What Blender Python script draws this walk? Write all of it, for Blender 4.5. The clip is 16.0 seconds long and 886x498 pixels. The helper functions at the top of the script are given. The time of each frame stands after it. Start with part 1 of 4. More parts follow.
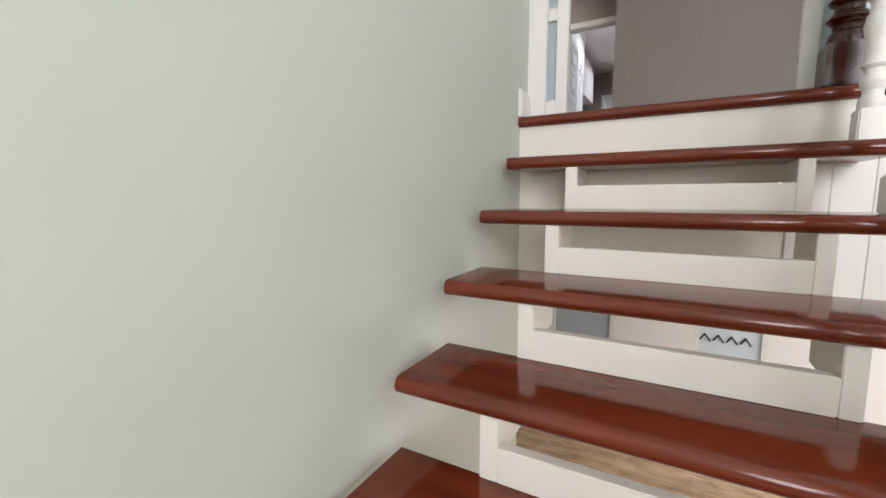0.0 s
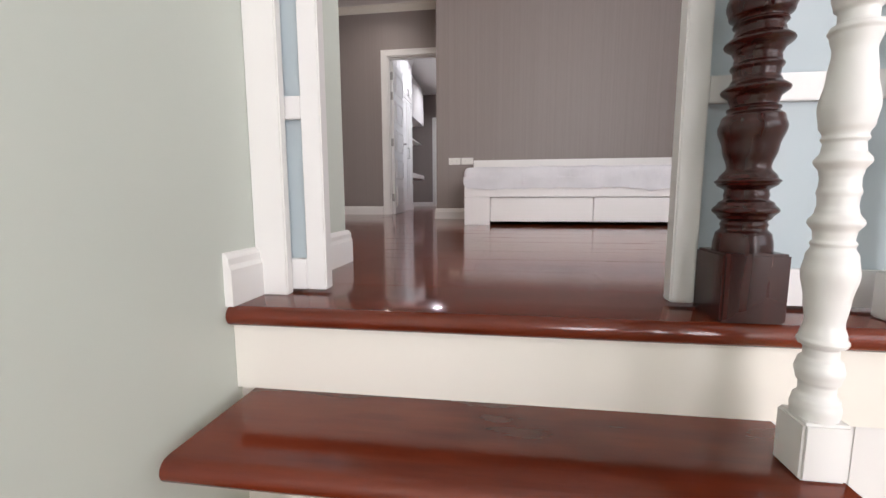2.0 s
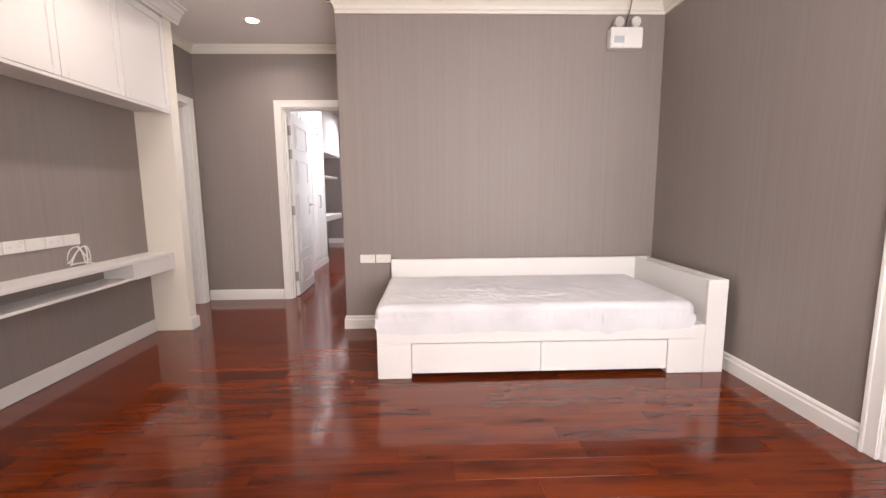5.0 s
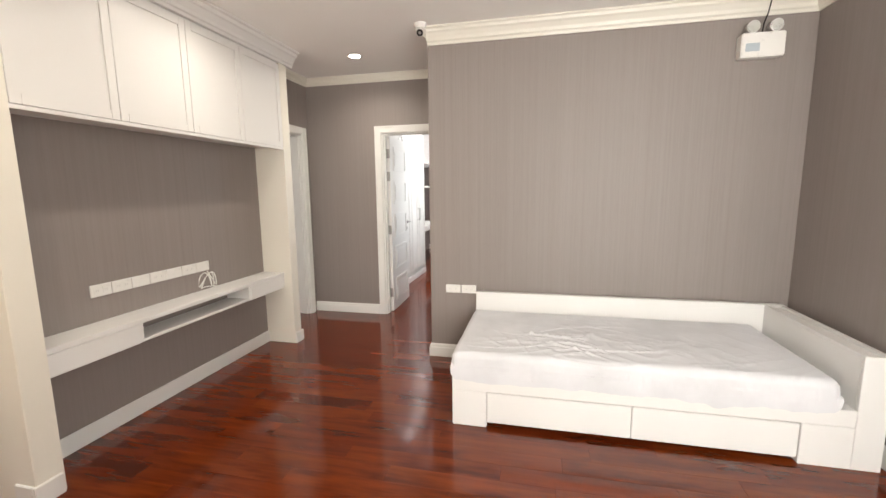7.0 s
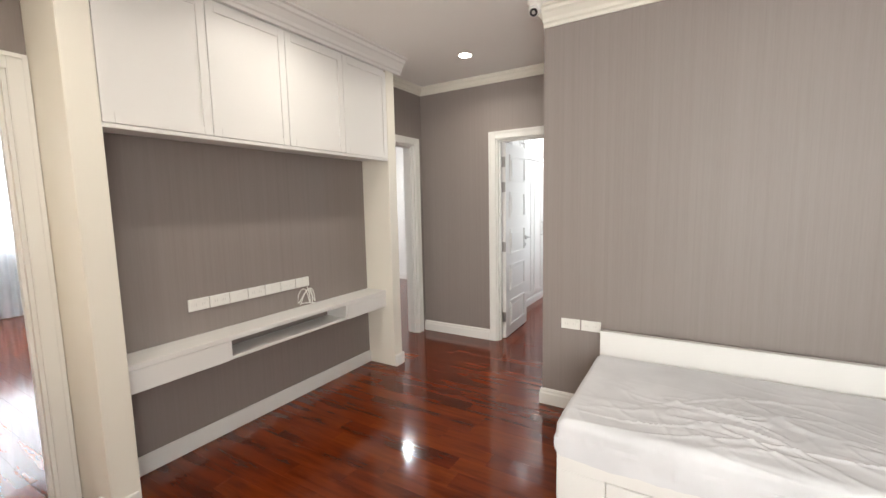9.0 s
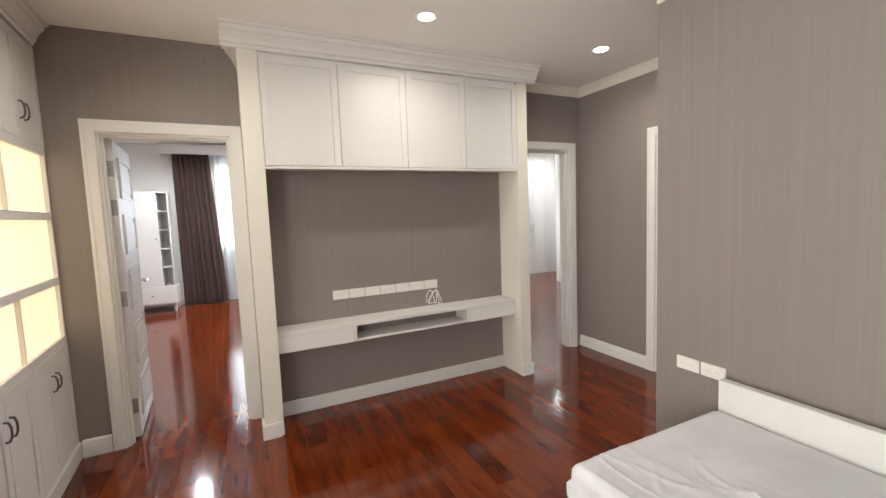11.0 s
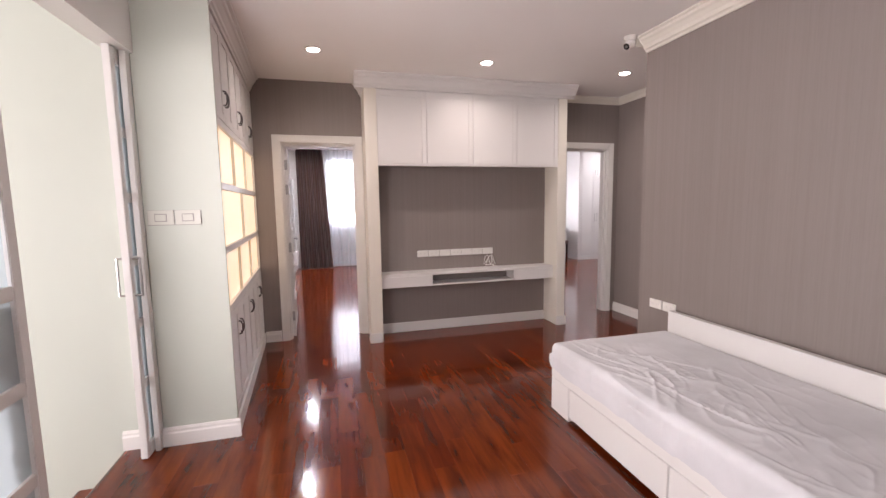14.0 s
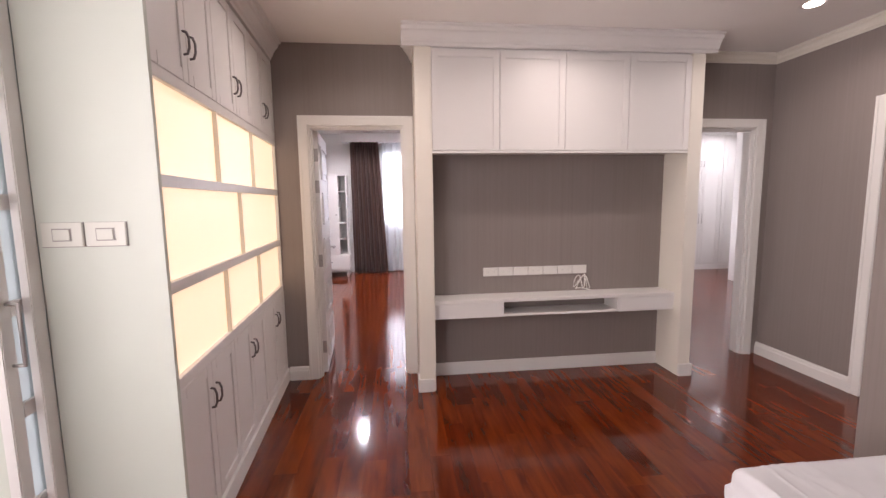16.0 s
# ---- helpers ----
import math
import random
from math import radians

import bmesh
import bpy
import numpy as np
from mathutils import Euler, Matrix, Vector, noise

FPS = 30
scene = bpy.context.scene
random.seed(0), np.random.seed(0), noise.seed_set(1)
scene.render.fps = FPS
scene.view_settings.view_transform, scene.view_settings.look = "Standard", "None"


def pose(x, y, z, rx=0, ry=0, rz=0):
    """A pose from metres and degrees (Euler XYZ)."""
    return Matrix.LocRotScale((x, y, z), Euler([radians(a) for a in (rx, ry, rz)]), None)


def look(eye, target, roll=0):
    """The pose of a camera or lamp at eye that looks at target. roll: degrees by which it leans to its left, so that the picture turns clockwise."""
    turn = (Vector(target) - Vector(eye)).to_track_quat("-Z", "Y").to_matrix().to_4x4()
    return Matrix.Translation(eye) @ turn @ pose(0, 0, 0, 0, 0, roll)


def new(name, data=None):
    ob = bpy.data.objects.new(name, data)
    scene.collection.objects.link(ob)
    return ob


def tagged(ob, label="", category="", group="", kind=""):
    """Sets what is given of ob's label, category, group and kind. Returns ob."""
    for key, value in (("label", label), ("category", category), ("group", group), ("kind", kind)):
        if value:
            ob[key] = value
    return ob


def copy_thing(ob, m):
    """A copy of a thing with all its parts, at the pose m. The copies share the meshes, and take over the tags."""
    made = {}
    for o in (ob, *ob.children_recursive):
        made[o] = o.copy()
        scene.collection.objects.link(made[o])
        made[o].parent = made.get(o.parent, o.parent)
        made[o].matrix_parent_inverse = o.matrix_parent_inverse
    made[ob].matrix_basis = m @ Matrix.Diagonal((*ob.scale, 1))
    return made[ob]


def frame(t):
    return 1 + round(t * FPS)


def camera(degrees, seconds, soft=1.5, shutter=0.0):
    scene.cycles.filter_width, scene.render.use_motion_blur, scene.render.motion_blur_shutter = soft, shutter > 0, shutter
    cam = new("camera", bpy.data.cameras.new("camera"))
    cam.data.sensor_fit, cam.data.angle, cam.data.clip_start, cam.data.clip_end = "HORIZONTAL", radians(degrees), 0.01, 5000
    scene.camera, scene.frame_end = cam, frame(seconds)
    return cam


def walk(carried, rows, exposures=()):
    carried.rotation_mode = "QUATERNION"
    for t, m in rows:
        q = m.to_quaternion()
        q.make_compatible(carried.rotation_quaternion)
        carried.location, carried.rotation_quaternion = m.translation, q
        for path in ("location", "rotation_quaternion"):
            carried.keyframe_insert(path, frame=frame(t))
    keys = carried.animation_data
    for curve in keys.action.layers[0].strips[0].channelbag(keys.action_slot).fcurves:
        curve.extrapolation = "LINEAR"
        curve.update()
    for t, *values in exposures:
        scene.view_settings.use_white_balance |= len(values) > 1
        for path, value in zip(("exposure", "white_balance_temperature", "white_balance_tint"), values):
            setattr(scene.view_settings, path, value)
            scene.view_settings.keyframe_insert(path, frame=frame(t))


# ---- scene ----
cam = camera(93.8, 16.0)
PATH = [
    (0, (0.098, 0.193, -0.321), (-0.868, 1.927, -0.569), -0.2),
    (0.5, (0.089, 0.447, -0.232), (-0.638, 2.297, -0.452), -0.2),
    (1, (0.114, 0.699, -0.093), (-0.393, 2.62, -0.319), -0.1),
    (1.5, (0.105, 0.904, 0.043), (-0.277, 2.854, -0.190), -0.3),
    (2, (0.082, 1.09, 0.219), (-0.197, 3.056, -0.026), -0.2),
    (2.5, (0.102, 1.277, 0.354), (-0.109, 3.251, 0.106), -0.3),
    (3, (0.09, 1.464, 0.503), (-0.032, 3.444, 0.249), -0.4),
    (3.5, (0.089, 1.634, 0.651), (0.056, 3.618, 0.4), -0.4),
    (4, (0.118, 1.834, 0.831), (0.156, 3.816, 0.566), -0.6),
    (4.2, (0.095, 1.904, 0.881), (0.168, 3.887, 0.627), -0.5),
    (6.3, (0.182, 2.061, 1.413), (0.017, 4.033, 1.123), -0.5),
    (6.5, (0.194, 2.071, 1.415), (-0.047, 4.035, 1.125), -0.5),
    (7, (0.256, 2.15, 1.404), (-0.184, 4.08, 1.121), -0.6),
    (7.5, (0.342, 2.251, 1.379), (-0.241, 4.145, 1.111), -0.8),
    (8, (0.423, 2.352, 1.366), (-0.296, 4.201, 1.112), -0.8),
    (8.5, (0.345, 2.509, 1.319), (-0.501, 4.306, 1.083), -0.9),
    (9, (0.265, 2.702, 1.407), (-0.765, 4.403, 1.189), -1.2),
    (9.5, (0.411, 2.913, 1.44), (-0.832, 4.466, 1.232), -1.3),
    (10, (0.55, 3.166, 1.444), (-0.939, 4.486, 1.244), -1.4),
    (10.2, (0.618, 3.285, 1.448), (-0.961, 4.497, 1.255), -1.8),
    (12.3, (1.592, 3.376, 1.424), (-0.301, 3.992, 1.231), -1.1),
    (12.5, (1.68, 3.351, 1.427), (-0.217, 3.954, 1.227), -1.1),
    (13, (1.922, 3.213, 1.409), (0.017, 3.789, 1.209), -1.0),
    (13.5, (2.096, 3.12, 1.396), (0.182, 3.664, 1.191), -1.0),
    (14, (2.189, 3.054, 1.378), (0.268, 3.567, 1.165), -0.9),
    (14.5, (2.108, 3.1, 1.373), (0.172, 3.557, 1.156), -0.9),
    (15, (1.862, 3.209, 1.37), (-0.087, 3.597, 1.147), -0.9),
    (15.5, (1.565, 3.282, 1.376), (-0.399, 3.587, 1.15), -0.9),
    (16, (1.07, 3.254, 1.422), (-0.905, 3.469, 1.196), -0.8),
]
# exposure and white balance along the walk: seconds, stops, kelvin, tint
EXPOSURES = [(0, -0.50, 6300, 14), (1.0, -0.30, 6350, 15), (2.0, -0.26, 6400, 18), (2.5, -0.10, 6400, 20), (3.0, 0.10, 6450, 22), (3.5, 0.36, 6450, 21), (4.2, 0.44, 6700, 25), (6.3, 0.56, 6900, 13), (8.5, 0.44, 6700, 10), (10.2, 0.36, 6600, 9), (12.3, 0.18, 6750, 12), (13.5, 0.10, 6700, 24), (16, 0.13, 6750, 27)]
# lamp powers, watts; E, S2, G, C and SCR are added fill
DAY_L, DAY_R, FILL_E, DAY_S, FILL_S2, FILL_G, FILL_C, FILL_SCR = 90, 62, 4, 205, 36, 90, 16, 44
DOWN, DOWN_ROOMS = 5, 28
BACK_STRENGTH = 0.76
ANG_L, ANG_C = 94, 92
walk(cam, [(t, look(eye, target, roll)) for t, eye, target, roll in PATH],
     exposures=EXPOSURES)

# ---- world and large lights ----
world = bpy.data.worlds.new("sky")
scene.world = world
world.use_nodes = True
wn = world.node_tree.nodes
sky = wn.new("ShaderNodeTexSky")
sky.sky_type = "NISHITA"
sky.sun_disc = False
sky.sun_elevation = radians(50)
sky.sun_rotation = radians(250)
world.node_tree.links.new(sky.outputs["Color"], wn["Background"].inputs["Color"])
wn["Background"].inputs["Strength"].default_value = 0.12
sun = new("sun", bpy.data.lights.new("sun", "SUN"))
sun.data.energy, sun.data.angle, sun.data.color = 2.0, radians(0.5), (1, 0.95, 0.88)
sun.matrix_world = look((0, 0, 20), (-20 * math.cos(radians(50)), 8, 0))


def area_light(name, eye, target, sx, sy, watts, color=(1, 0.98, 0.96)):
    """Daylight as an area lamp: in a window's opening, or as added fill without one."""
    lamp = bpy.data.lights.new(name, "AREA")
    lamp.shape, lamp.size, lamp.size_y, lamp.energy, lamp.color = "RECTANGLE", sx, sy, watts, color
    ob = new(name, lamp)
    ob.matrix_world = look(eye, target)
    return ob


area_light("daylight_bedroom", (-7.57, 3.95, 1.7), (0, 3.95, 1.5), 1.85, 1.35, DAY_L, (0.90, 0.95, 1.0))
area_light("daylight_study", (-7.44, 7.2, 1.5), (0, 7.2, 1.4), 1.6, 1.4, DAY_R, (0.92, 0.96, 1.0))
# weak fill through the east doorway, from an unseen, made-up window
area_light("fill_east", (4.94, 3.1, 1.45), (0, 3.1, 1.35), 2.2, 1.6, FILL_E)
area_light("daylight_stairs", (1.9, -3.12, 0.9), (0.4, 1.0, 0.4), 2.0, 2.2, DAY_S)
# added side fill for landing and stair wall, no known window
area_light("fill_stairs_side", (2.95, 0.0, 1.35), (0.0, 0.6, 0.6), 2.0, 1.7, FILL_S2)
# added lamp on the room side of the screen, brightens bed wall and bed
area_light("fill_screen", (1.15, 2.085, 1.5), (0.9, 5.0, 1.5), 1.4, 1.5, FILL_SCR, (1.0, 0.98, 0.95))
# added fill that brightens the corridor from its hidden side
area_light("fill_corridor", (-0.5, 8.0, 1.58), (-2.2, 8.0, 1.3), 1.7, 1.4, FILL_C, (0.93, 0.97, 1.0))
# added fill for the lower storey; the wall behind it has no window
area_light("fill_lower", (2.9, 3.4, -1.5), (0, 3.6, -2.2), 2.4, 1.6, FILL_G)


def downlight_lamp(x, y, z, watts, color):
    lamp = bpy.data.lights.new("downlight_lamp", "AREA")
    lamp.shape, lamp.size, lamp.energy, lamp.color = "DISK", 0.09, watts, color
    lamp.spread = radians(150)
    ob = new("downlight_lamp", lamp)
    ob.matrix_world = look((x, y, z), (x, y + 0.0001, z - 1))
    return ob


# ---- materials ----
def nodes_of(name):
    m = bpy.data.materials.new(name)
    m.use_nodes = True
    return m, m.node_tree.nodes, m.node_tree.links, m.node_tree.nodes["Principled BSDF"]


def noise_node(n, l, vec, scale, detail=4, rough=0.55):
    t = n.new("ShaderNodeTexNoise")
    t.inputs["Scale"].default_value, t.inputs["Detail"].default_value = scale, detail
    t.inputs["Roughness"].default_value = rough
    l.new(vec, t.inputs["Vector"])
    return t.outputs["Fac"]


def mapped(n, l, scale=(1, 1, 1), shift=None):
    c, m = n.new("ShaderNodeTexCoord"), n.new("ShaderNodeMapping")
    m.inputs["Scale"].default_value = scale
    l.new(c.outputs["Object"], m.inputs["Vector"])
    if shift:
        l.new(shift, m.inputs["Location"])
    return m.outputs["Vector"]


def ramp(n, l, fac, stops):
    r = n.new("ShaderNodeValToRGB")
    e = r.color_ramp.elements
    while len(e) < len(stops):
        e.new(0.5)
    for el, (p, c) in zip(e, stops):
        el.position, el.color = p, (*c, 1)
    l.new(fac, r.inputs["Fac"])
    return r.outputs["Color"]


def bumped(n, l, b, height, strength, distance=0.002):
    u = n.new("ShaderNodeBump")
    u.inputs["Strength"].default_value, u.inputs["Distance"].default_value = strength, distance
    l.new(height, u.inputs["Height"])
    l.new(u.outputs["Normal"], b.inputs["Normal"])


def plain(name, color, rough=0.5, metal=0.0, var=0.06, big=1.6, fine=90, bump=0.08, coat=0.0, rvar=0.1):
    """A painted or solid surface with broad tonal drift, fine grain and uneven gloss."""
    m, n, l, b = nodes_of(name)
    vec = mapped(n, l)
    a = noise_node(n, l, vec, big, 5)
    lo = tuple(c * (1 - var) for c in color)
    hi = tuple(min(1, c * (1 + var)) for c in color)
    l.new(ramp(n, l, a, [(0.3, lo), (0.7, hi)]), b.inputs["Base Color"])
    f = noise_node(n, l, vec, fine, 3)
    mr = n.new("ShaderNodeMapRange")
    mr.inputs["To Min"].default_value, mr.inputs["To Max"].default_value = max(0, rough - rvar), min(1, rough + rvar)
    l.new(noise_node(n, l, vec, big * 4, 4), mr.inputs["Value"])
    l.new(mr.outputs["Result"], b.inputs["Roughness"])
    b.inputs["Metallic"].default_value = metal
    b.inputs["Coat Weight"].default_value = coat
    b.inputs["Coat Roughness"].default_value = 0.06
    if bump:
        bumped(n, l, b, f, bump)
    return m


def wallpaper(name, color):
    """Taupe wallpaper with a fine vertical thread."""
    m, n, l, b = nodes_of(name)
    thread = noise_node(n, l, mapped(n, l, (52, 52, 0.35)), 1.0, 3)
    slub = noise_node(n, l, mapped(n, l, (210, 210, 9)), 1.0, 2)
    broad = noise_node(n, l, mapped(n, l), 1.1, 3)
    mix = n.new("ShaderNodeMix")
    mix.data_type = "FLOAT"
    mix.inputs["Factor"].default_value = 0.35
    l.new(thread, mix.inputs["A"])
    l.new(slub, mix.inputs["B"])
    mix2 = n.new("ShaderNodeMix")
    mix2.data_type = "FLOAT"
    mix2.inputs["Factor"].default_value = 0.2
    l.new(mix.outputs["Result"], mix2.inputs["A"])
    l.new(broad, mix2.inputs["B"])
    col = ramp(n, l, mix2.outputs["Result"], [(0.3, tuple(c * 0.91 for c in color)), (0.5, color), (0.7, tuple(c * 1.075 for c in color))])
    l.new(col, b.inputs["Base Color"])
    b.inputs["Roughness"].default_value = 0.52
    bumped(n, l, b, mix.outputs["Result"], 0.25, 0.0015)
    return m


def timber(name, tones, rough=0.12, per="object", scale=(1.2, 14, 14), coat=0.4, wave=0.05):
    """Lacquered timber; tone by piece, grain along x."""
    m, n, l, b = nodes_of(name)
    if per == "object":
        rnd = n.new("ShaderNodeObjectInfo").outputs["Random"]
    else:
        rnd = n.new("ShaderNodeNewGeometry").outputs["Random Per Island"]
    mul = n.new("ShaderNodeMath")
    mul.operation = "MULTIPLY"
    mul.inputs[1].default_value = 61.0
    l.new(rnd, mul.inputs[0])
    vec = mapped(n, l, scale, mul.outputs[0])
    g = noise_node(n, l, vec, 1.6, 6, 0.62)
    pores = noise_node(n, l, mapped(n, l, (scale[0] * 4, scale[1] * 9, scale[2] * 9), mul.outputs[0]), 1.5, 2)
    tone = ramp(n, l, rnd, [(i / (len(tones) - 1), c) for i, c in enumerate(tones)])
    dark = n.new("ShaderNodeMix")
    dark.data_type, dark.blend_type = "RGBA", "MULTIPLY"
    dark.inputs["Factor"].default_value = 1.0
    l.new(tone, dark.inputs["A"])
    l.new(ramp(n, l, g, [(0.3, (0.62, 0.58, 0.55)), (0.55, (1, 1, 1)), (0.75, (1.25, 1.2, 1.15))]), dark.inputs["B"])
    figure = n.new("ShaderNodeMix")
    figure.data_type, figure.blend_type = "RGBA", "MULTIPLY"
    figure.inputs["Factor"].default_value = 1.0
    l.new(dark.outputs["Result"], figure.inputs["A"])
    blot = noise_node(n, l, mapped(n, l, (scale[0] * 2.2, scale[1] * 0.8, scale[2] * 0.8), mul.outputs[0]), 1.0, 3, 0.5)
    l.new(ramp(n, l, blot, [(0.28, (0.52, 0.46, 0.44)), (0.5, (1, 1, 1)), (0.8, (1.1, 1.1, 1.1))]), figure.inputs["B"])
    l.new(figure.outputs["Result"], b.inputs["Base Color"])
    mr = n.new("ShaderNodeMapRange")
    mr.inputs["To Min"].default_value, mr.inputs["To Max"].default_value = rough * 0.7, rough * 1.4
    l.new(noise_node(n, l, mapped(n, l), 3.0, 4), mr.inputs["Value"])
    l.new(mr.outputs["Result"], b.inputs["Roughness"])
    b.inputs["Coat Weight"].default_value = coat
    b.inputs["Coat Roughness"].default_value = rough * 0.6
    bumped(n, l, b, pores, wave, 0.0006)
    return m


def cloth(name, color, rough=0.85, clear=0.0):
    m, n, l, b = nodes_of(name)
    vec = mapped(n, l, (1, 1, 1))
    w = noise_node(n, l, vec, 420, 2)
    a = noise_node(n, l, vec, 4, 4)
    l.new(ramp(n, l, a, [(0.3, tuple(c * 0.9 for c in color)), (0.7, tuple(min(1, c * 1.06) for c in color))]), b.inputs["Base Color"])
    b.inputs["Roughness"].default_value = rough
    b.inputs["Sheen Weight"].default_value = 0.2
    bumped(n, l, b, w, 0.15, 0.0006)
    if clear:
        t, mix = n.new("ShaderNodeBsdfTranslucent"), n.new("ShaderNodeMixShader")
        t.inputs["Color"].default_value = (*color, 1)
        mix.inputs["Fac"].default_value = clear
        l.new(b.outputs["BSDF"], mix.inputs[1])
        l.new(t.outputs["BSDF"], mix.inputs[2])
        l.new(mix.outputs["Shader"], n["Material Output"].inputs["Surface"])
    return m


def glow(name, color, strength):
    m, n, l, b = nodes_of(name)
    b.inputs["Base Color"].default_value = (0.9, 0.9, 0.9, 1)
    b.inputs["Emission Color"].default_value = (*color, 1)
    b.inputs["Emission Strength"].default_value = strength
    return m


def glazing(name, color, rough):
    m, n, l, b = nodes_of(name)
    b.inputs["Base Color"].default_value = (*color, 1)
    b.inputs["Transmission Weight"].default_value = 1.0
    b.inputs["Roughness"].default_value = rough
    b.inputs["IOR"].default_value = 1.45
    return m


def milky(name, color):
    """Acid-etched glass that scatters light both ways under a glossy face."""
    m, n, l, b = nodes_of(name)
    l.new(ramp(n, l, noise_node(n, l, mapped(n, l), 2.0, 3), [(0.3, tuple(c * 0.95 for c in color)), (0.7, color)]), b.inputs["Base Color"])
    b.inputs["Roughness"].default_value = 0.18
    t, mix = n.new("ShaderNodeBsdfTranslucent"), n.new("ShaderNodeMixShader")
    t.inputs["Color"].default_value = (*color, 1)
    mix.inputs["Fac"].default_value = 0.5
    l.new(b.outputs["BSDF"], mix.inputs[1])
    l.new(t.outputs["BSDF"], mix.inputs[2])
    l.new(mix.outputs["Shader"], n["Material Output"].inputs["Surface"])
    return m


WALLPAPER = wallpaper("taupe_wallpaper", (0.252, 0.217, 0.204))
WHITE_WALL = plain("white_wall_paint", (0.80, 0.795, 0.77), 0.55, var=0.025, big=0.9, fine=140, bump=0.06)
GREEN_WHITE = plain("pale_wall_paint", (0.545, 0.592, 0.53), 0.5, var=0.025, big=0.9, fine=140, bump=0.06)
CEILING_PAINT = plain("ceiling_paint", (0.88, 0.87, 0.85), 0.8, var=0.02, big=0.7, fine=120, bump=0.05)
LACQUER = plain("white_lacquer", (0.75, 0.745, 0.73), 0.4, var=0.012, big=1.2, fine=60, bump=0.015, rvar=0.03)
TRIM = plain("white_trim_paint", (0.75, 0.745, 0.72), 0.4, var=0.015, big=1.5, fine=60, bump=0.02, rvar=0.03)
CREAM = plain("cream_lacquer", (0.77, 0.745, 0.67), 0.42, var=0.015, big=1.2, fine=60, bump=0.015, rvar=0.03)
PLASTIC = plain("white_plastic", (0.78, 0.77, 0.74), 0.3, var=0.02, big=6, fine=200, bump=0.0)
MID_GREY = plain("mid_grey_plastic", (0.30, 0.29, 0.27), 0.45, var=0.04)
PALE_PLASTIC = plain("pale_grey_plastic", (0.63, 0.64, 0.58), 0.35, var=0.02, big=6, fine=200, bump=0.0)
GREY_PLASTIC = plain("grey_plastic", (0.56, 0.55, 0.54), 0.4, var=0.04)
SLOT = plain("dark_slot", (0.05, 0.05, 0.05), 0.5, var=0.1)
METAL = plain("brushed_metal", (0.42, 0.41, 0.40), 0.32, 1.0, var=0.1, big=8, fine=260, bump=0.05)
PEWTER = plain("pewter_handle", (0.16, 0.15, 0.15), 0.35, 1.0, var=0.15, big=20, fine=200, bump=0.05)
BLACK = plain("black_plastic", (0.015, 0.015, 0.017), 0.2, var=0.1)
SHEET = cloth("white_cotton_sheet", (0.655, 0.665, 0.69))
CURTAIN = cloth("brown_satin_curtain", (0.15, 0.088, 0.072), 0.5)
SHEER = cloth("sheer_voile", (0.86, 0.88, 0.90), 0.9, 0.55)
FROSTED = milky("frosted_glass", (0.66, 0.74, 0.765))
CLEAR = glazing("clear_glass", (0.97, 0.99, 0.98), 0.02)
REDS = [(0.100, 0.0145, 0.0028), (0.150, 0.0255, 0.0044), (0.112, 0.0168, 0.0032), (0.178, 0.0330, 0.0056), (0.128, 0.0205, 0.0038), (0.162, 0.0285, 0.0049), (0.106, 0.0155, 0.0030)]
PLANK = timber("red_hardwood_plank", REDS, 0.10, coat=0.0)
PLANK_REST = timber("red_hardwood_floor", REDS, 0.10, "island", coat=0.0)
TREAD = timber("red_hardwood_tread", [(0.135, 0.023, 0.009), (0.155, 0.028, 0.011)], 0.12, scale=(1.0, 9, 9), coat=0.0)
MAHOGANY = timber("dark_mahogany", [(0.038, 0.0050, 0.0034), (0.043, 0.0060, 0.0040)], 0.25, scale=(9, 9, 1.0), coat=0.0)
LAMINATE = timber("pale_laminate", [(0.50, 0.33, 0.19), (0.62, 0.44, 0.27), (0.56, 0.38, 0.22)], 0.25, "island", coat=0.1)
BACKLIT = glow("warm_backlit_panel", (1.0, 0.73, 0.40), BACK_STRENGTH)
LAMP_FACE = glow("downlight_diffuser", (1.0, 0.95, 0.86), 22.0)
PALE_BLUE = plain("pale_blue_glass", (0.62, 0.72, 0.78), 0.15)
BLUE_GREY = plain("blue_grey_panel", (0.42, 0.48, 0.52), 0.5)


# ---- mesh helpers ----
def box(bm, x0, x1, y0, y1, z0, z1):
    v = [bm.verts.new((x, y, z)) for x in (x0, x1) for y in (y0, y1) for z in (z0, z1)]
    for f in ((0, 1, 3, 2), (4, 6, 7, 5), (0, 4, 5, 1), (2, 3, 7, 6), (0, 2, 6, 4), (1, 5, 7, 3)):
        bm.faces.new([v[i] for i in f])
    return bm


def boxes(*dims, bevel=0.0):
    bm = bmesh.new()
    for d in dims:
        box(bm, *d)
    if bevel:
        bmesh.ops.bevel(bm, geom=bm.edges[:], offset=bevel, segments=2, affect="EDGES", clamp_overlap=True)
    return bm


def tube(bm, p0, p1, r, seg=16, r1=None):
    p0, p1 = Vector(p0), Vector(p1)
    d = p1 - p0
    m = Matrix.Translation((p0 + p1) / 2) @ d.to_track_quat("Z", "Y").to_matrix().to_4x4()
    bmesh.ops.create_cone(bm, cap_ends=True, segments=seg, radius1=r, radius2=r if r1 is None else r1, depth=d.length, matrix=m)
    return bm


